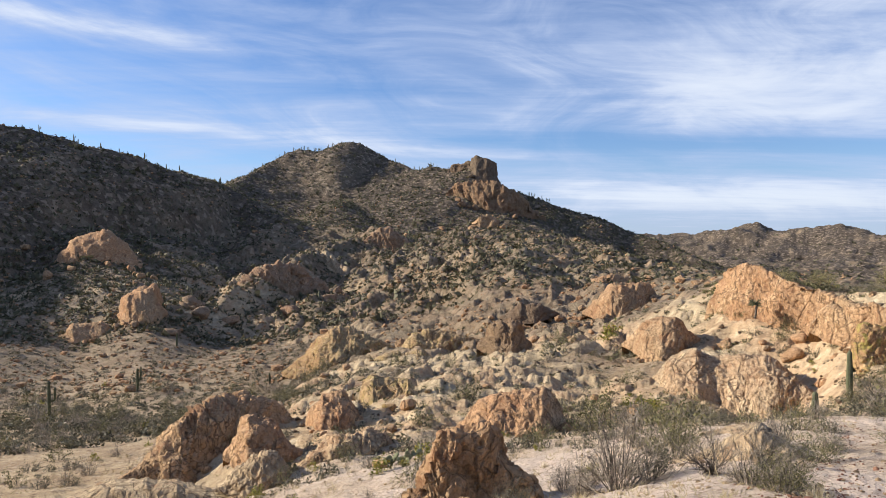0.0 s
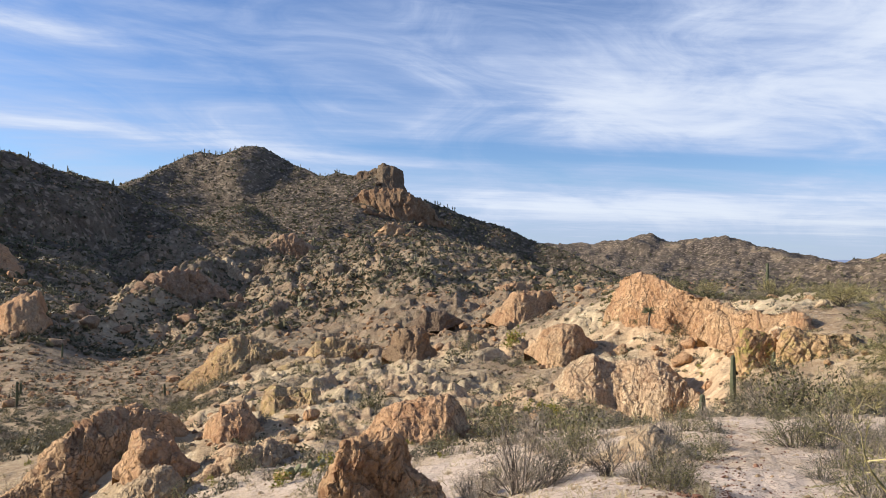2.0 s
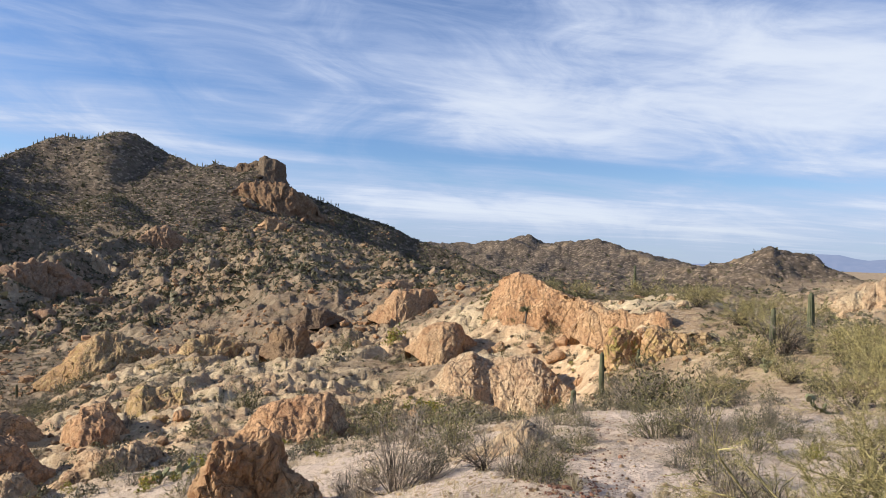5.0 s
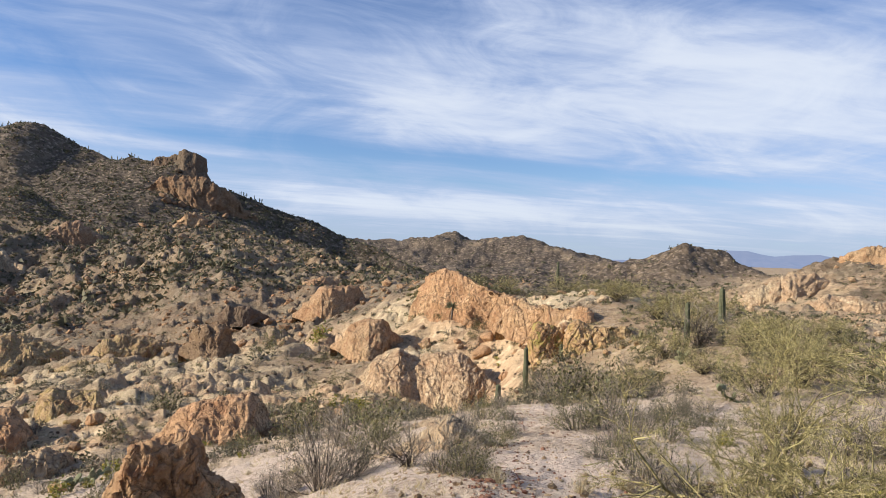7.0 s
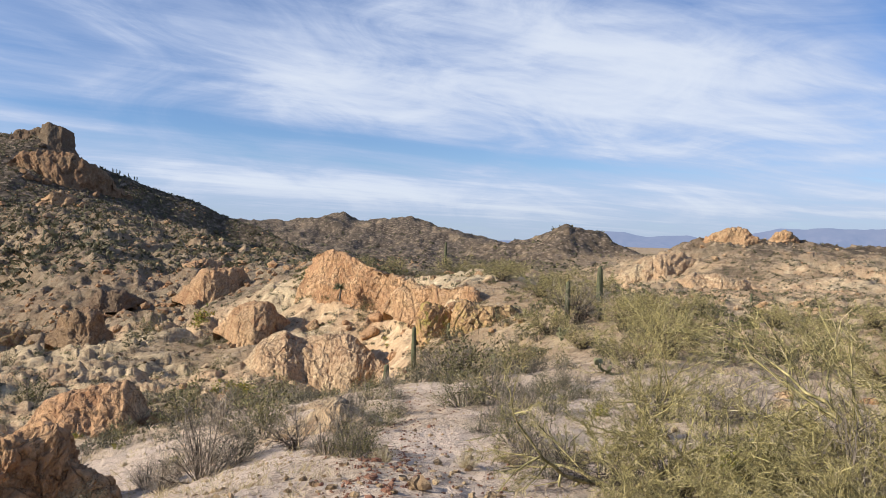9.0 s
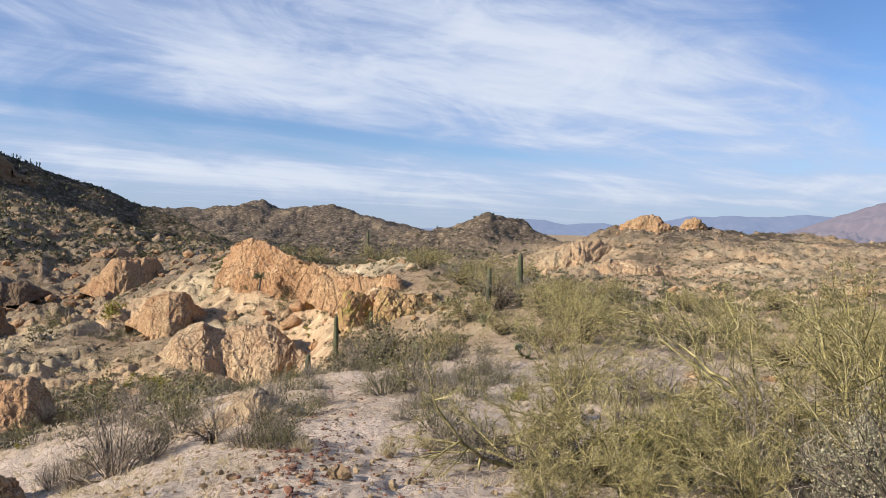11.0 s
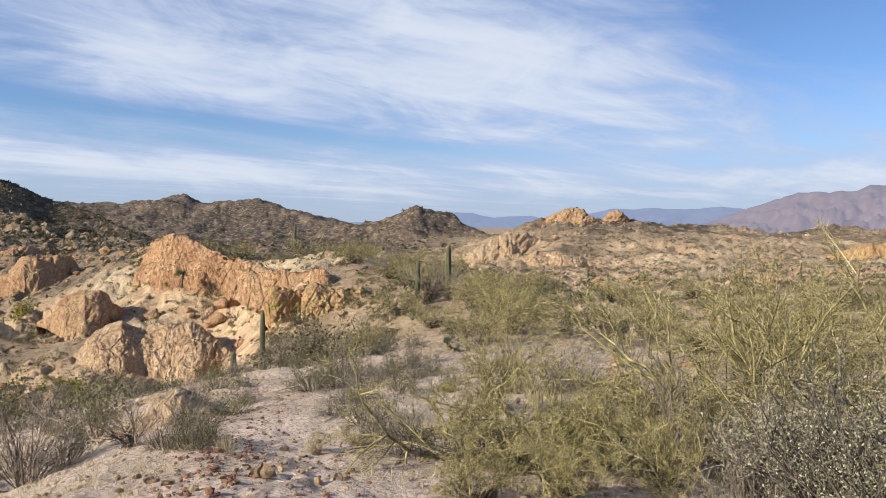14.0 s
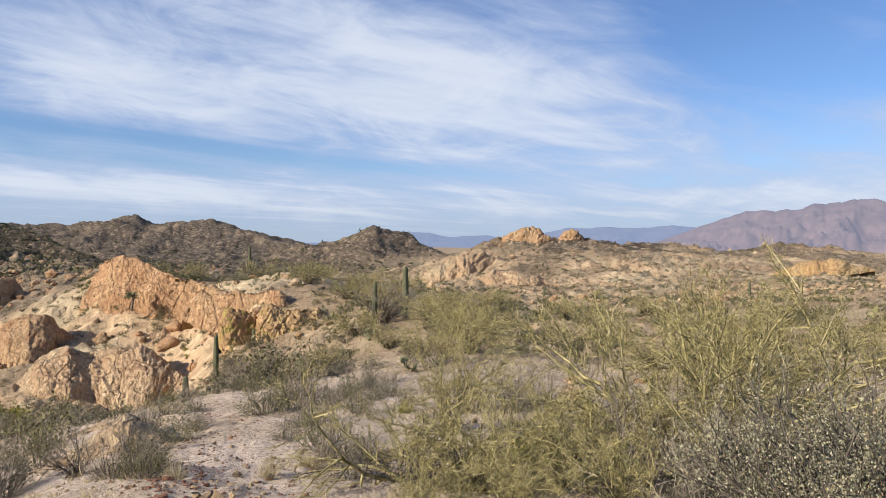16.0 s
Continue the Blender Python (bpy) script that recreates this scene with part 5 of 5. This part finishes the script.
KINDS = {
    "creosote_bush": (variants(50, 3, 1.4, 0.95, 44, 640, 950, 0.018, 0.0045, 0.35, 0.3), M_BARK_GREY, M_CREOSOTE, "olive-green creosote bush growing on gravel"),
    "bursage": (variants(150, 3, 1.1, 0.7, 40, 560, 760, 0.017, 0.0045, 0.4, 0.3), M_BARK_GREY, M_BURSAGE, "rounded grey-green bursage shrub on dry soil"),
    "dry_shrub": (variants(250, 3, 1.1, 0.85, 50, 950, 90, 0.014, 0.005, 0.5, 0.22), M_BARK_GREY, M_DRY, "leafless grey-brown twiggy shrub"),
    "brittlebush": (variants(350, 2, 0.9, 0.6, 34, 400, 900, 0.021, 0.005, 0.35, 0.35), M_BARK_GREEN, M_FRESH, "small bright yellow-green brittlebush"),
    "grass_tuft": (variants(450, 2, 0.7, 0.5, 110, 420, 0, 0.02, 0.004, 0.9, 0.1), M_STRAW, M_GRASS, "tuft of dry straw-coloured grass"),
}
SHRUB_COUNT = {}


def shrub(kind, b, d, size, turn, tall=1.0):
    meshes, wood, leaf, words = KINDS[kind]
    k = SHRUB_COUNT.get(kind, 0)
    SHRUB_COUNT[kind] = k + 1
    x, y = polar(b, d)
    ob = thing(kind, x, y, float(ground_z(x, y)[0]) - 0.02, words, "shrub", kind.replace("_", " ") + " plants on the slope")
    ob.matrix_basis = ob.matrix_basis @ pose(0, 0, 0, 0, 0, turn) @ Matrix.Diagonal((size, size, size * tall, 1))
    choice = meshes[0] if d < 21 else meshes[1]
    stems, foliage = choice[k % len(choice)]
    tagged(part("woody_base", stems, wood, ob), kind="stuff")
    tagged(part("foliage", foliage, leaf, ob), kind="stuff")


# those that stand out: kind, bearing, distance, size
for kind, b, d, s in [("dry_shrub", 13.8, 13.0, 1.9), ("bursage", 16.2, 13.6, 1.3), ("dry_shrub", 9.6, 15.5, 0.9), ("dry_shrub", 10.8, 13.5, 1.0), ("dry_shrub", 4.2, 21, 1.2), ("creosote_bush", 8.3, 27, 1.2), ("creosote_bush", 17.8, 16.5, 1.3), ("creosote_bush", 33.8, 16.5, 1.25), ("bursage", 35.6, 17.0, 1.2), ("dry_shrub", 36.4, 19.5, 1.6), ("creosote_bush", 17.5, 21, 1.8),
                      ("dry_shrub", 15, 24, 1.8), ("creosote_bush", 11.8, 29, 1.9), ("creosote_bush", -1.7, 37, 1.6),
                      ("creosote_bush", 27.3, 14.2, 0.9), ("bursage", 28.6, 15.5, 0.7), ("creosote_bush", 33.6, 34, 2.6),
                      ("dry_shrub", 31.6, 33, 1.9), ("bursage", 30.6, 37, 2.0), ("creosote_bush", 35.8, 28, 2.2), 
                      ("brittlebush", -1.6, 27, 1.35), ("brittlebush", -5.2, 25, 1.1), ("brittlebush", -14.5, 27, 1.0), ("brittlebush", -21, 28, 0.9), ("brittlebush", -10.2, 30, 0.8),
                      ("brittlebush", 13.0, 108, 5.0), ("brittlebush", 14.9, 57, 2.4), ("brittlebush", 16.7, 50, 1.9), ("creosote_bush", 12.0, 57, 3.0), ("creosote_bush", 9.6, 100, 3.6),
                      ("brittlebush", 56.5, 9.2, 1.3), ("brittlebush", 54.8, 9.8, 1.0), ("creosote_bush", 2.1, 52, 2.6), ("creosote_bush", 25.9, 86, 2.4), ("dry_shrub", 55, 17, 1.7),
                      ("dry_shrub", 52.8, 16, 1.5), ("dry_shrub", 74, 15, 2.2), ("dry_shrub", 77, 17, 2.4), ("dry_shrub", 72.5, 19, 2.0), ("dry_shrub", 70.5, 7.0, 1.5), ("dry_shrub", 63.0, 7.6, 1.5),
                      ("creosote_bush", 54.0, 34, 2.6),
                      ("dry_shrub", 23.2, 9.0, 0.8), 
                      ("dry_shrub", 25.4, 9.8, 0.7), ("creosote_bush", 25.2, 8.6, 0.75), ("dry_shrub", 26.0, 9.4, 0.6), ("grass_tuft", 27.6, 8.2, 0.6), ("grass_tuft", 34.4, 8.6, 0.6), ("bursage", 35.5, 12.5, 0.7),
                      ("dry_shrub", 36.6, 14.5, 1.0), ("creosote_bush", 38.2, 11.5, 1.1), ("bursage", 34.6, 18, 0.9), ("bursage", 28.4, 19, 0.9), 
                      ("creosote_bush", 32.6, 27, 1.3), ("bursage", 30.2, 26, 1.2),
                      ("dry_shrub", 39.5, 9.3, 0.9), ("bursage", 41.0, 8.0, 0.6), ("brittlebush", 24.6, 14.2, 0.6), ("grass_tuft", 37.5, 9.2, 0.6), 
                      ("bursage", 5.5, 12.5, 0.9), ("bursage", 65.5, 5.0, 0.7), ("dry_shrub", 68.5, 5.2, 0.8), ("brittlebush", 0.5, 21, 0.9), ("brittlebush", -12.0, 22, 0.8), ("bursage", -17, 20, 1.0)]:
    shrub(kind, b, d, s, 137 * b, 1.0)


def on_trail(b, d):
    """The worn path leaves the knoll, bends right and shows again beyond the thicket."""
    near = abs(b - (30 + 0.10 * d)) * d < 75 and d < 24
    far = abs(b - 53.8) < 2.6 and 18 < d < 60
    return near or far


def build_shrubs():
    rng = np.random.default_rng(77)
    spots = []
    for count, br, dr, power, smin, smax in ((170, (38, 81), (15, 75), 0.8, 0.4, 0.9), (150, (-33, 40), (14, 50), 0.7, 0.25, 0.8), (34, (7, 28), (24, 46), 0.9, 0.3, 0.7), (260, (-33, 42), (45, 120), 0.9, 0.3, 1.0), (110, (20, 42), (85, 160), 0.9, 0.3, 1.0), (150, (-33, -9), (70, 170), 0.9, 0.4, 1.2)):
        b, d = scatter(rng, count, br, dr, power)
        x, y = polar(b, d)
        _, rock, _ = sample(x, y)
        for k in range(count):
            if on_trail(b[k], d[k]) or rng.uniform() < 0.7 * rock[k] ** 2:
                continue
            spots.append((b[k], d[k], rng.uniform(smin, smax) + 0.016 * d[k]))
    for b, d, s in spots:
        right = b > 38
        p = [0.36, 0.26, 0.26, 0.04, 0.08] if right else [0.26, 0.34, 0.26, 0.06, 0.08]
        kind = list(KINDS)[int(rng.choice(5, p=p))]
        shrub(kind, b, d, s * (0.6 if kind in ("grass_tuft", "brittlebush") else 1.0), rng.uniform(0, 360), rng.uniform(0.8, 1.2))


build_shrubs()


# ---- jojoba: stiff pale leaves ----
def build_jojoba(b, d, seed, size):
    rng = np.random.default_rng(seed)
    wood, tips = [], []
    for k in range(34):
        a = rng.uniform(0, 2 * np.pi)
        way = np.array([np.cos(a), np.sin(a), rng.uniform(0.5, 2.2)])
        st = bend((0.05 * np.cos(a), 0.05 * np.sin(a), -0.1), way, size * rng.uniform(0.75, 1.1), rng, 5, 0.16, 0.05)
        wood.append(tube(st, np.linspace(0.011, 0.004, 6), 4))
        for br in fork(st, 6, size * 0.32, rng, 0.8, 0.25, 3, 0.2, 0.12):
            wood.append(tube(br, np.linspace(0.005, 0.002, 4), 3))
            f = rng.uniform(0.15, 1.0, 60) * 2.99
            i = f.astype(int)
            tips.append(br[i] + (f - i)[:, None] * (br[i + 1] - br[i]) + rng.normal(size=(60, 3)) * 0.02)
    x, y = polar(b, d)
    ob = thing("jojoba_bush", x, y, float(ground_z(x, y)[0]), "jojoba bush with pale upright leathery leaves", "shrub")
    part("woody_base", mesh_from("woody_base", *gather(wood)), M_BARK_GREY, ob)
    part("foliage", mesh_from("foliage", *leaves(np.concatenate(tips), 0.0092, rng, 1.8, 1.1), smooth=False), M_JOJOBA, ob)


build_jojoba(74.2, 5.2, 501, 0.98)
build_jojoba(78.0, 4.9, 502, 1.12)
build_jojoba(71.2, 5.6, 503, 0.72)
build_jojoba(82.5, 5.2, 504, 1.2)


def dead_branch(b, d, seed):
    rng = np.random.default_rng(seed)
    x, y = polar(b, d)
    ob = thing("dead_branch", x, y, float(ground_z(x, y)[0]) + 0.08, "bleached dead branch lying among the shrubs", "branch")
    ob.matrix_basis = ob.matrix_basis @ pose(0, 0, 0, 0, 0, -50)
    main = bend((0, 0, 0.05), (-1, 0.2, 0.35), 0.7, rng, 6, 0.2, -0.05)
    part("bough", mesh_from("bough", *tube(main, np.linspace(0.012, 0.004, 7), 6)), M_STRAW, ob)
    for br in fork(main, 6, 0.3, rng, 0.8, 0.2, 4, 0.25, 0.0):
        part("twig", mesh_from("twig", *tube(br, np.linspace(0.006, 0.002, 5), 4)), M_STRAW, ob)


dead_branch(64.5, 6.4, 601)
dead_branch(61.5, 7.0, 602)


# ---- saguaros ----
def column(points, radii, ribs=13, per=4):
    """A ribbed cactus stem along a line, and how far out each point stands on its rib."""
    p = np.asarray(points, float)
    way = unit(np.gradient(p, axis=0))
    s1 = unit(np.cross(way, np.array([[0.0, 1.0, 0.02]])))
    s2 = np.cross(way, s1)
    n = ribs * per
    a = np.linspace(0, 2 * np.pi, n, endpoint=False)
    wave = 0.5 + 0.5 * np.cos(a * ribs)
    r = np.asarray(radii)[:, None] * (0.84 + 0.16 * wave)[None]
    v = (p[:, None] + r[..., None] * (np.cos(a)[None, :, None] * s1[:, None] + np.sin(a)[None, :, None] * s2[:, None])).reshape(-1, 3)
    k = len(p)
    i, j = np.arange(k - 1)[:, None], np.arange(n)[None]
    quads = np.stack([i * n + j, i * n + (j + 1) % n, (i + 1) * n + (j + 1) % n, (i + 1) * n + j], -1).reshape(-1, 4)
    return v, quads, np.tile(wave, k)


def cactus_mesh(name, points, radii, ribs, per):
    v, f, rib = column(points, radii, ribs, per)
    me = mesh_from(name, v, f)
    at = me.attributes.new("rib", "FLOAT", "POINT")
    at.data.foreach_set("value", rib.astype(np.float32))
    return me


def saguaro(b, d, height, thick, seed, arms=0, near=True, label="tall ribbed saguaro cactus standing on the slope", group="saguaros", x=None, y=None):
    rng = np.random.default_rng(seed)
    if x is None:
        x, y = polar(b, d)
    z = float(ground_z(x, y)[0])
    ob = thing("saguaro", x, y, z - 0.05, label, "cactus", group)
    ribs, per, rows = (13, 4, 22) if near else (7, 1, 7)
    t = np.linspace(0, 1, rows)
    lean = rng.normal(size=2) * 0.02 * height
    line = np.stack([lean[0] * t ** 2, lean[1] * t ** 2, -0.3 + (height + 0.3) * t], -1)
    cap = np.sqrt(np.clip(1 - ((t - 0.93) / 0.07).clip(0, 1) ** 2, 0.003, 1))
    radii = thick * 0.5 * (0.82 + 0.25 * np.sin(np.pi * np.clip(t * 1.1, 0, 1))) * cap
    part("trunk", cactus_mesh("trunk", line, radii, ribs, per), M_SAGUARO, ob)
    for k in range(arms):
        a = rng.uniform(0, 2 * np.pi) if k else 0.4
        h0, up, out = height * rng.uniform(0.32, 0.5), height * rng.uniform(0.25, 0.45), thick * rng.uniform(1.1, 1.6)
        q = np.linspace(0, 1, 14 if near else 6)
        elbow = np.clip(q / 0.4, 0, 1)
        line = np.stack([np.cos(a) * out * np.sin(elbow * np.pi / 2), np.sin(a) * out * np.sin(elbow * np.pi / 2),
                         h0 + out * 0.5 * (1 - np.cos(elbow * np.pi / 2)) + up * np.clip((q - 0.4) / 0.6, 0, 1)], -1)
        cap = np.sqrt(np.clip(1 - ((q - 0.93) / 0.07).clip(0, 1) ** 2, 0.003, 1))
        part("arm", cactus_mesh("arm", line, thick * 0.36 * cap * (0.7 + 0.3 * elbow), ribs - 2, per), M_SAGUARO, ob)
    return ob


# bearing, distance, height, width, arms
SAGUAROS = [(29.6, 45, 2.75, 0.31, 0), (27.45, 36, 1.3, 0.30, 0), (44.15, 50, 3.7, 0.42, 0), (41.7, 50, 3.0, 0.36, 0), (31.9, 125, 6.0, 0.50, 0), (37.1, 130, 3.6, 0.42, 0),
            (21.15, 99, 2.7, 0.45, 0), (32.3, 58, 1.3, 0.30, 0), (55.1, 120, 2.0, 0.35, 0), (11.8, 52, 1.0, 0.30, 0), (-28.8, 110, 5.2, 0.42, 1), (-23.1, 150, 4.6, 0.45, 1),
            (-10.1, 172, 3.6, 0.40, 1), (-13.6, 150, 2.6, 0.42, 0), (-8.3, 146, 3.2, 0.40, 0), (14.6, 130, 2.2, 0.40, 0), (-20.4, 215, 4.0, 0.5, 0), (70.2, 118, 2.4, 0.35, 0)]
for k, (b, d, h, w, arms) in enumerate(SAGUAROS):
    saguaro(b, d, h, w, 700 + k, arms)


def far_saguaros():
    rng = np.random.default_rng(9)
    for k in range(96):
        if k < 40:
            b = rng.uniform(-15, -8.3) if k < 24 else rng.uniform(-5, 0.5) if k < 32 else rng.uniform(5.5, 12)
            line = np.array(MAIN_HILL, float)
            d = float(np.interp(b, line[:, 0], line[:, 1])) - 2
        elif k < 52:
            b = rng.uniform(-31, -17)
            line = np.array(LEFT_HILL[:11], float)
            d = float(np.interp(b, line[:, 0], line[:, 1])) - 3
        else:
            b, d = rng.uniform(-31, 14), rng.uniform(260, 700)
        saguaro(b, d, rng.uniform(2.6, 5.0), rng.uniform(0.5, 0.7), 900 + k, int(rng.uniform() < 0.3), False, "distant saguaro cactus on the hillside", "distant saguaros")


far_saguaros()


# ---- sotol on the cliff, prickly pears ----
def sotol(b, d, z, size, seed):
    rng = np.random.default_rng(seed)
    n = 120
    a, lift = rng.uniform(0, 2 * np.pi, n), rng.uniform(-0.35, 1.0, n)
    way = unit(np.stack([np.cos(a), np.sin(a), lift * 1.1], -1))
    root = way * 0.05
    me = mesh_from("rosette", *blades(root, way * size * rng.uniform(0.75, 1.1, (n, 1)), 0.07 * size, rng), smooth=False)
    x, y = polar(b, d)
    ob = thing("sotol", x, y, z, "spiky sotol rosette rooted in the cliff face", "plant")
    part("rosette", me, M_AGAVE, ob)
    stem = bend((0, 0, -1.6 * size), (0.05, 0, 1), 1.7 * size, rng, 4, 0.06)
    part("stem", mesh_from("stem", *tube(stem, np.linspace(0.10, 0.14, 5), 7)), M_BARK_GREY, ob)


sotol(23.55, 86.5, -4.4, 1.0, 801)


def prickly_pear(b, d, seed, pads=14, size=0.16):
    rng = np.random.default_rng(seed)
    v0, f0 = ball(2)
    x, y = polar(b, d)
    ob = thing("prickly_pear", x, y, float(ground_z(x, y)[0]), "prickly pear cactus with flat green pads", "cactus", "prickly pears")
    base = [(np.zeros(3), np.array([0, 0, 1.0]))]
    me = mesh_from("pad", v0 * np.array([0.8, 0.14, 1.0]) * size + np.array([0, 0, size * 0.9]), f0)
    for k in range(pads):
        p, w = base[int(rng.integers(0, len(base)))]
        w2 = unit(w + rng.normal(size=3) * 0.7 + np.array([0, 0, 0.3]))
        pad = part("pad", me, M_PAD, ob)
        q = Vector(w2).to_track_quat("Z", "Y")
        pad.matrix_basis = Matrix.Translation(Vector(p)) @ q.to_matrix().to_4x4() @ pose(0, 0, 0, 0, 0, rng.uniform(0, 360))
        base.append((p + w2 * size * 1.7, w2))


for k, (b, d) in enumerate([(-4.2, 25.5), (-2.8, 26), (36.2, 33), (41.3, 42), (45.0, 26), (54.3, 42)]):
    prickly_pear(b, d, 820 + k, 14, 0.09 + 0.0015 * d)


# ---- countless far shrubs ----
def far_shrubs(name, count, b_range, d_range, size, tris, mat, label, seed, power=1.0, keep=None, grow=0.0, shy=0.45):
    rng = np.random.default_rng(seed)
    b, d = scatter(rng, count, b_range, d_range, power)
    x, y = polar(b, d)
    z, rock, cover = sample(x, y)
    ok = rng.uniform(0, 1, count) > shy * rock
    if keep is not None:
        ok &= keep(b, d)
    x, y, z, d = x[ok], y[ok], z[ok], d[ok]
    n = len(x)
    s = size * np.exp(rng.normal(0, 0.35, n)) * (1 + grow * d)
    way = unit(rng.normal(size=(n, tris, 3)))
    way[..., 2] = np.abs(way[..., 2]) * 0.8
    p = way * (rng.uniform(0.35, 1.0, (n, tris, 1)) * s[:, None, None] * 0.6)
    p += np.stack([x, y, z - 0.05 * s], -1)[:, None]
    t = rng.normal(size=(n, tris, 3, 3)) * ((0.28 if tris < 20 else 0.12) * s)[:, None, None, None] * (14.0 / tris) ** 0.4
    v = (p[:, :, None] + t).reshape(-1, 3)
    me = mesh_from(name, v, np.arange(len(v)).reshape(-1, 3), smooth=False)
    me.materials.append(mat)
    tagged(new(name, me), label, "shrubs", kind="stuff")


far_shrubs("slope_shrubs", 4600, (-34, 82), (85, 240), 0.9, 60, M_FARSHRUB, "olive desert shrubs dotting the slopes", 61, 0.8)
far_shrubs("thicket_shrubs", 700, (38, 82), (48, 135), 1.1, 70, M_CREOSOTE, "olive shrubs crowding the flat below the ridge", 68, 0.9)
far_shrubs("bank_shrubs", 1500, (-14, 40), (26, 105), 0.42, 56, M_BURSAGE, "small grey-green shrubs rooted among the rocks", 69, 0.85, None, 0.006, 0.15)
far_shrubs("green_bank_shrubs", 800, (-14, 40), (30, 130), 0.44, 56, M_CREOSOTE, "small olive shrubs rooted among the rocks", 72, 0.85, None, 0.006, 0.15)
far_shrubs("plateau_shrubs", 950, (20, 46), (92, 150), 1.2, 70, M_CREOSOTE, "olive shrubs on the flat behind the cliff", 70)
far_shrubs("wash_shrubs", 2000, (-34, -8), (70, 240), 1.25, 44, M_BURSAGE, "grey-green shrubs crowding the sandy wash", 62, 0.9)
far_shrubs("hill_shrubs", 56000, (-34, 26), (225, 780), 0.90, 6, M_FARSHRUB, "low dark shrubs covering the hillsides", 63, 0.75, None, 0.0006)
# packed dark shrubs added to imitate the shadowed slope right of the butte
far_shrubs("crest_shrubs", 2200, (5.2, 18.5), (590, 640), 0.75, 12, M_FARSHRUB, "dark shrubs added in place of the shade on the ridge below the butte", 67)
far_shrubs("ridge_shrubs", 11000, (38, 82), (120, 345), 0.9, 22, M_FARSHRUB, "low shrubs covering the pale ridge", 64, 0.9)
far_shrubs("distant_shrubs", 6000, (14, 50), (340, 1300), 1.15, 8, M_FARSHRUB, "low shrubs covering the distant hills", 65, 0.8, None, 0.0004)


def low_grass(count, per, seed):
    """Short dry grass and seedlings between the stones, past counting."""
    rng = np.random.default_rng(seed)
    b, d = scatter(rng, count, (-33, 81), (4.5, 60), 0.9)
    ok = ~((np.abs(b - 30 - 0.1 * d) * d < 45) & (d < 24))
    b, d = b[ok], d[ok]
    x, y = polar(b, d)
    z, _, _ = sample(x, y)
    n = len(x)
    s = (0.05 + 0.004 * d) * np.exp(rng.normal(0, 0.3, n))
    root = np.stack([x, y, z - 0.01], -1)[:, None] + rng.normal(size=(n, per, 3)) * (0.35 * s)[:, None, None] * np.array([1, 1, 0.0])
    way = unit(rng.normal(size=(n, per, 3)) * np.array([0.7, 0.7, 0.2]) + np.array([0, 0, 0.8]))
    tip = root + way * (s[:, None] * rng.uniform(0.7, 1.9, (n, per)))[..., None]
    w = np.repeat(0.003 + 0.0005 * d, per)
    me = mesh_from("low_grass", *blades(root.reshape(-1, 3), tip.reshape(-1, 3), w, rng), smooth=False)
    me.materials.append(M_GRASS)
    tagged(new("low_grass", me), "short dry grass and seedlings on the gravel", "grass", kind="stuff")


low_grass(3600, 8, 66)
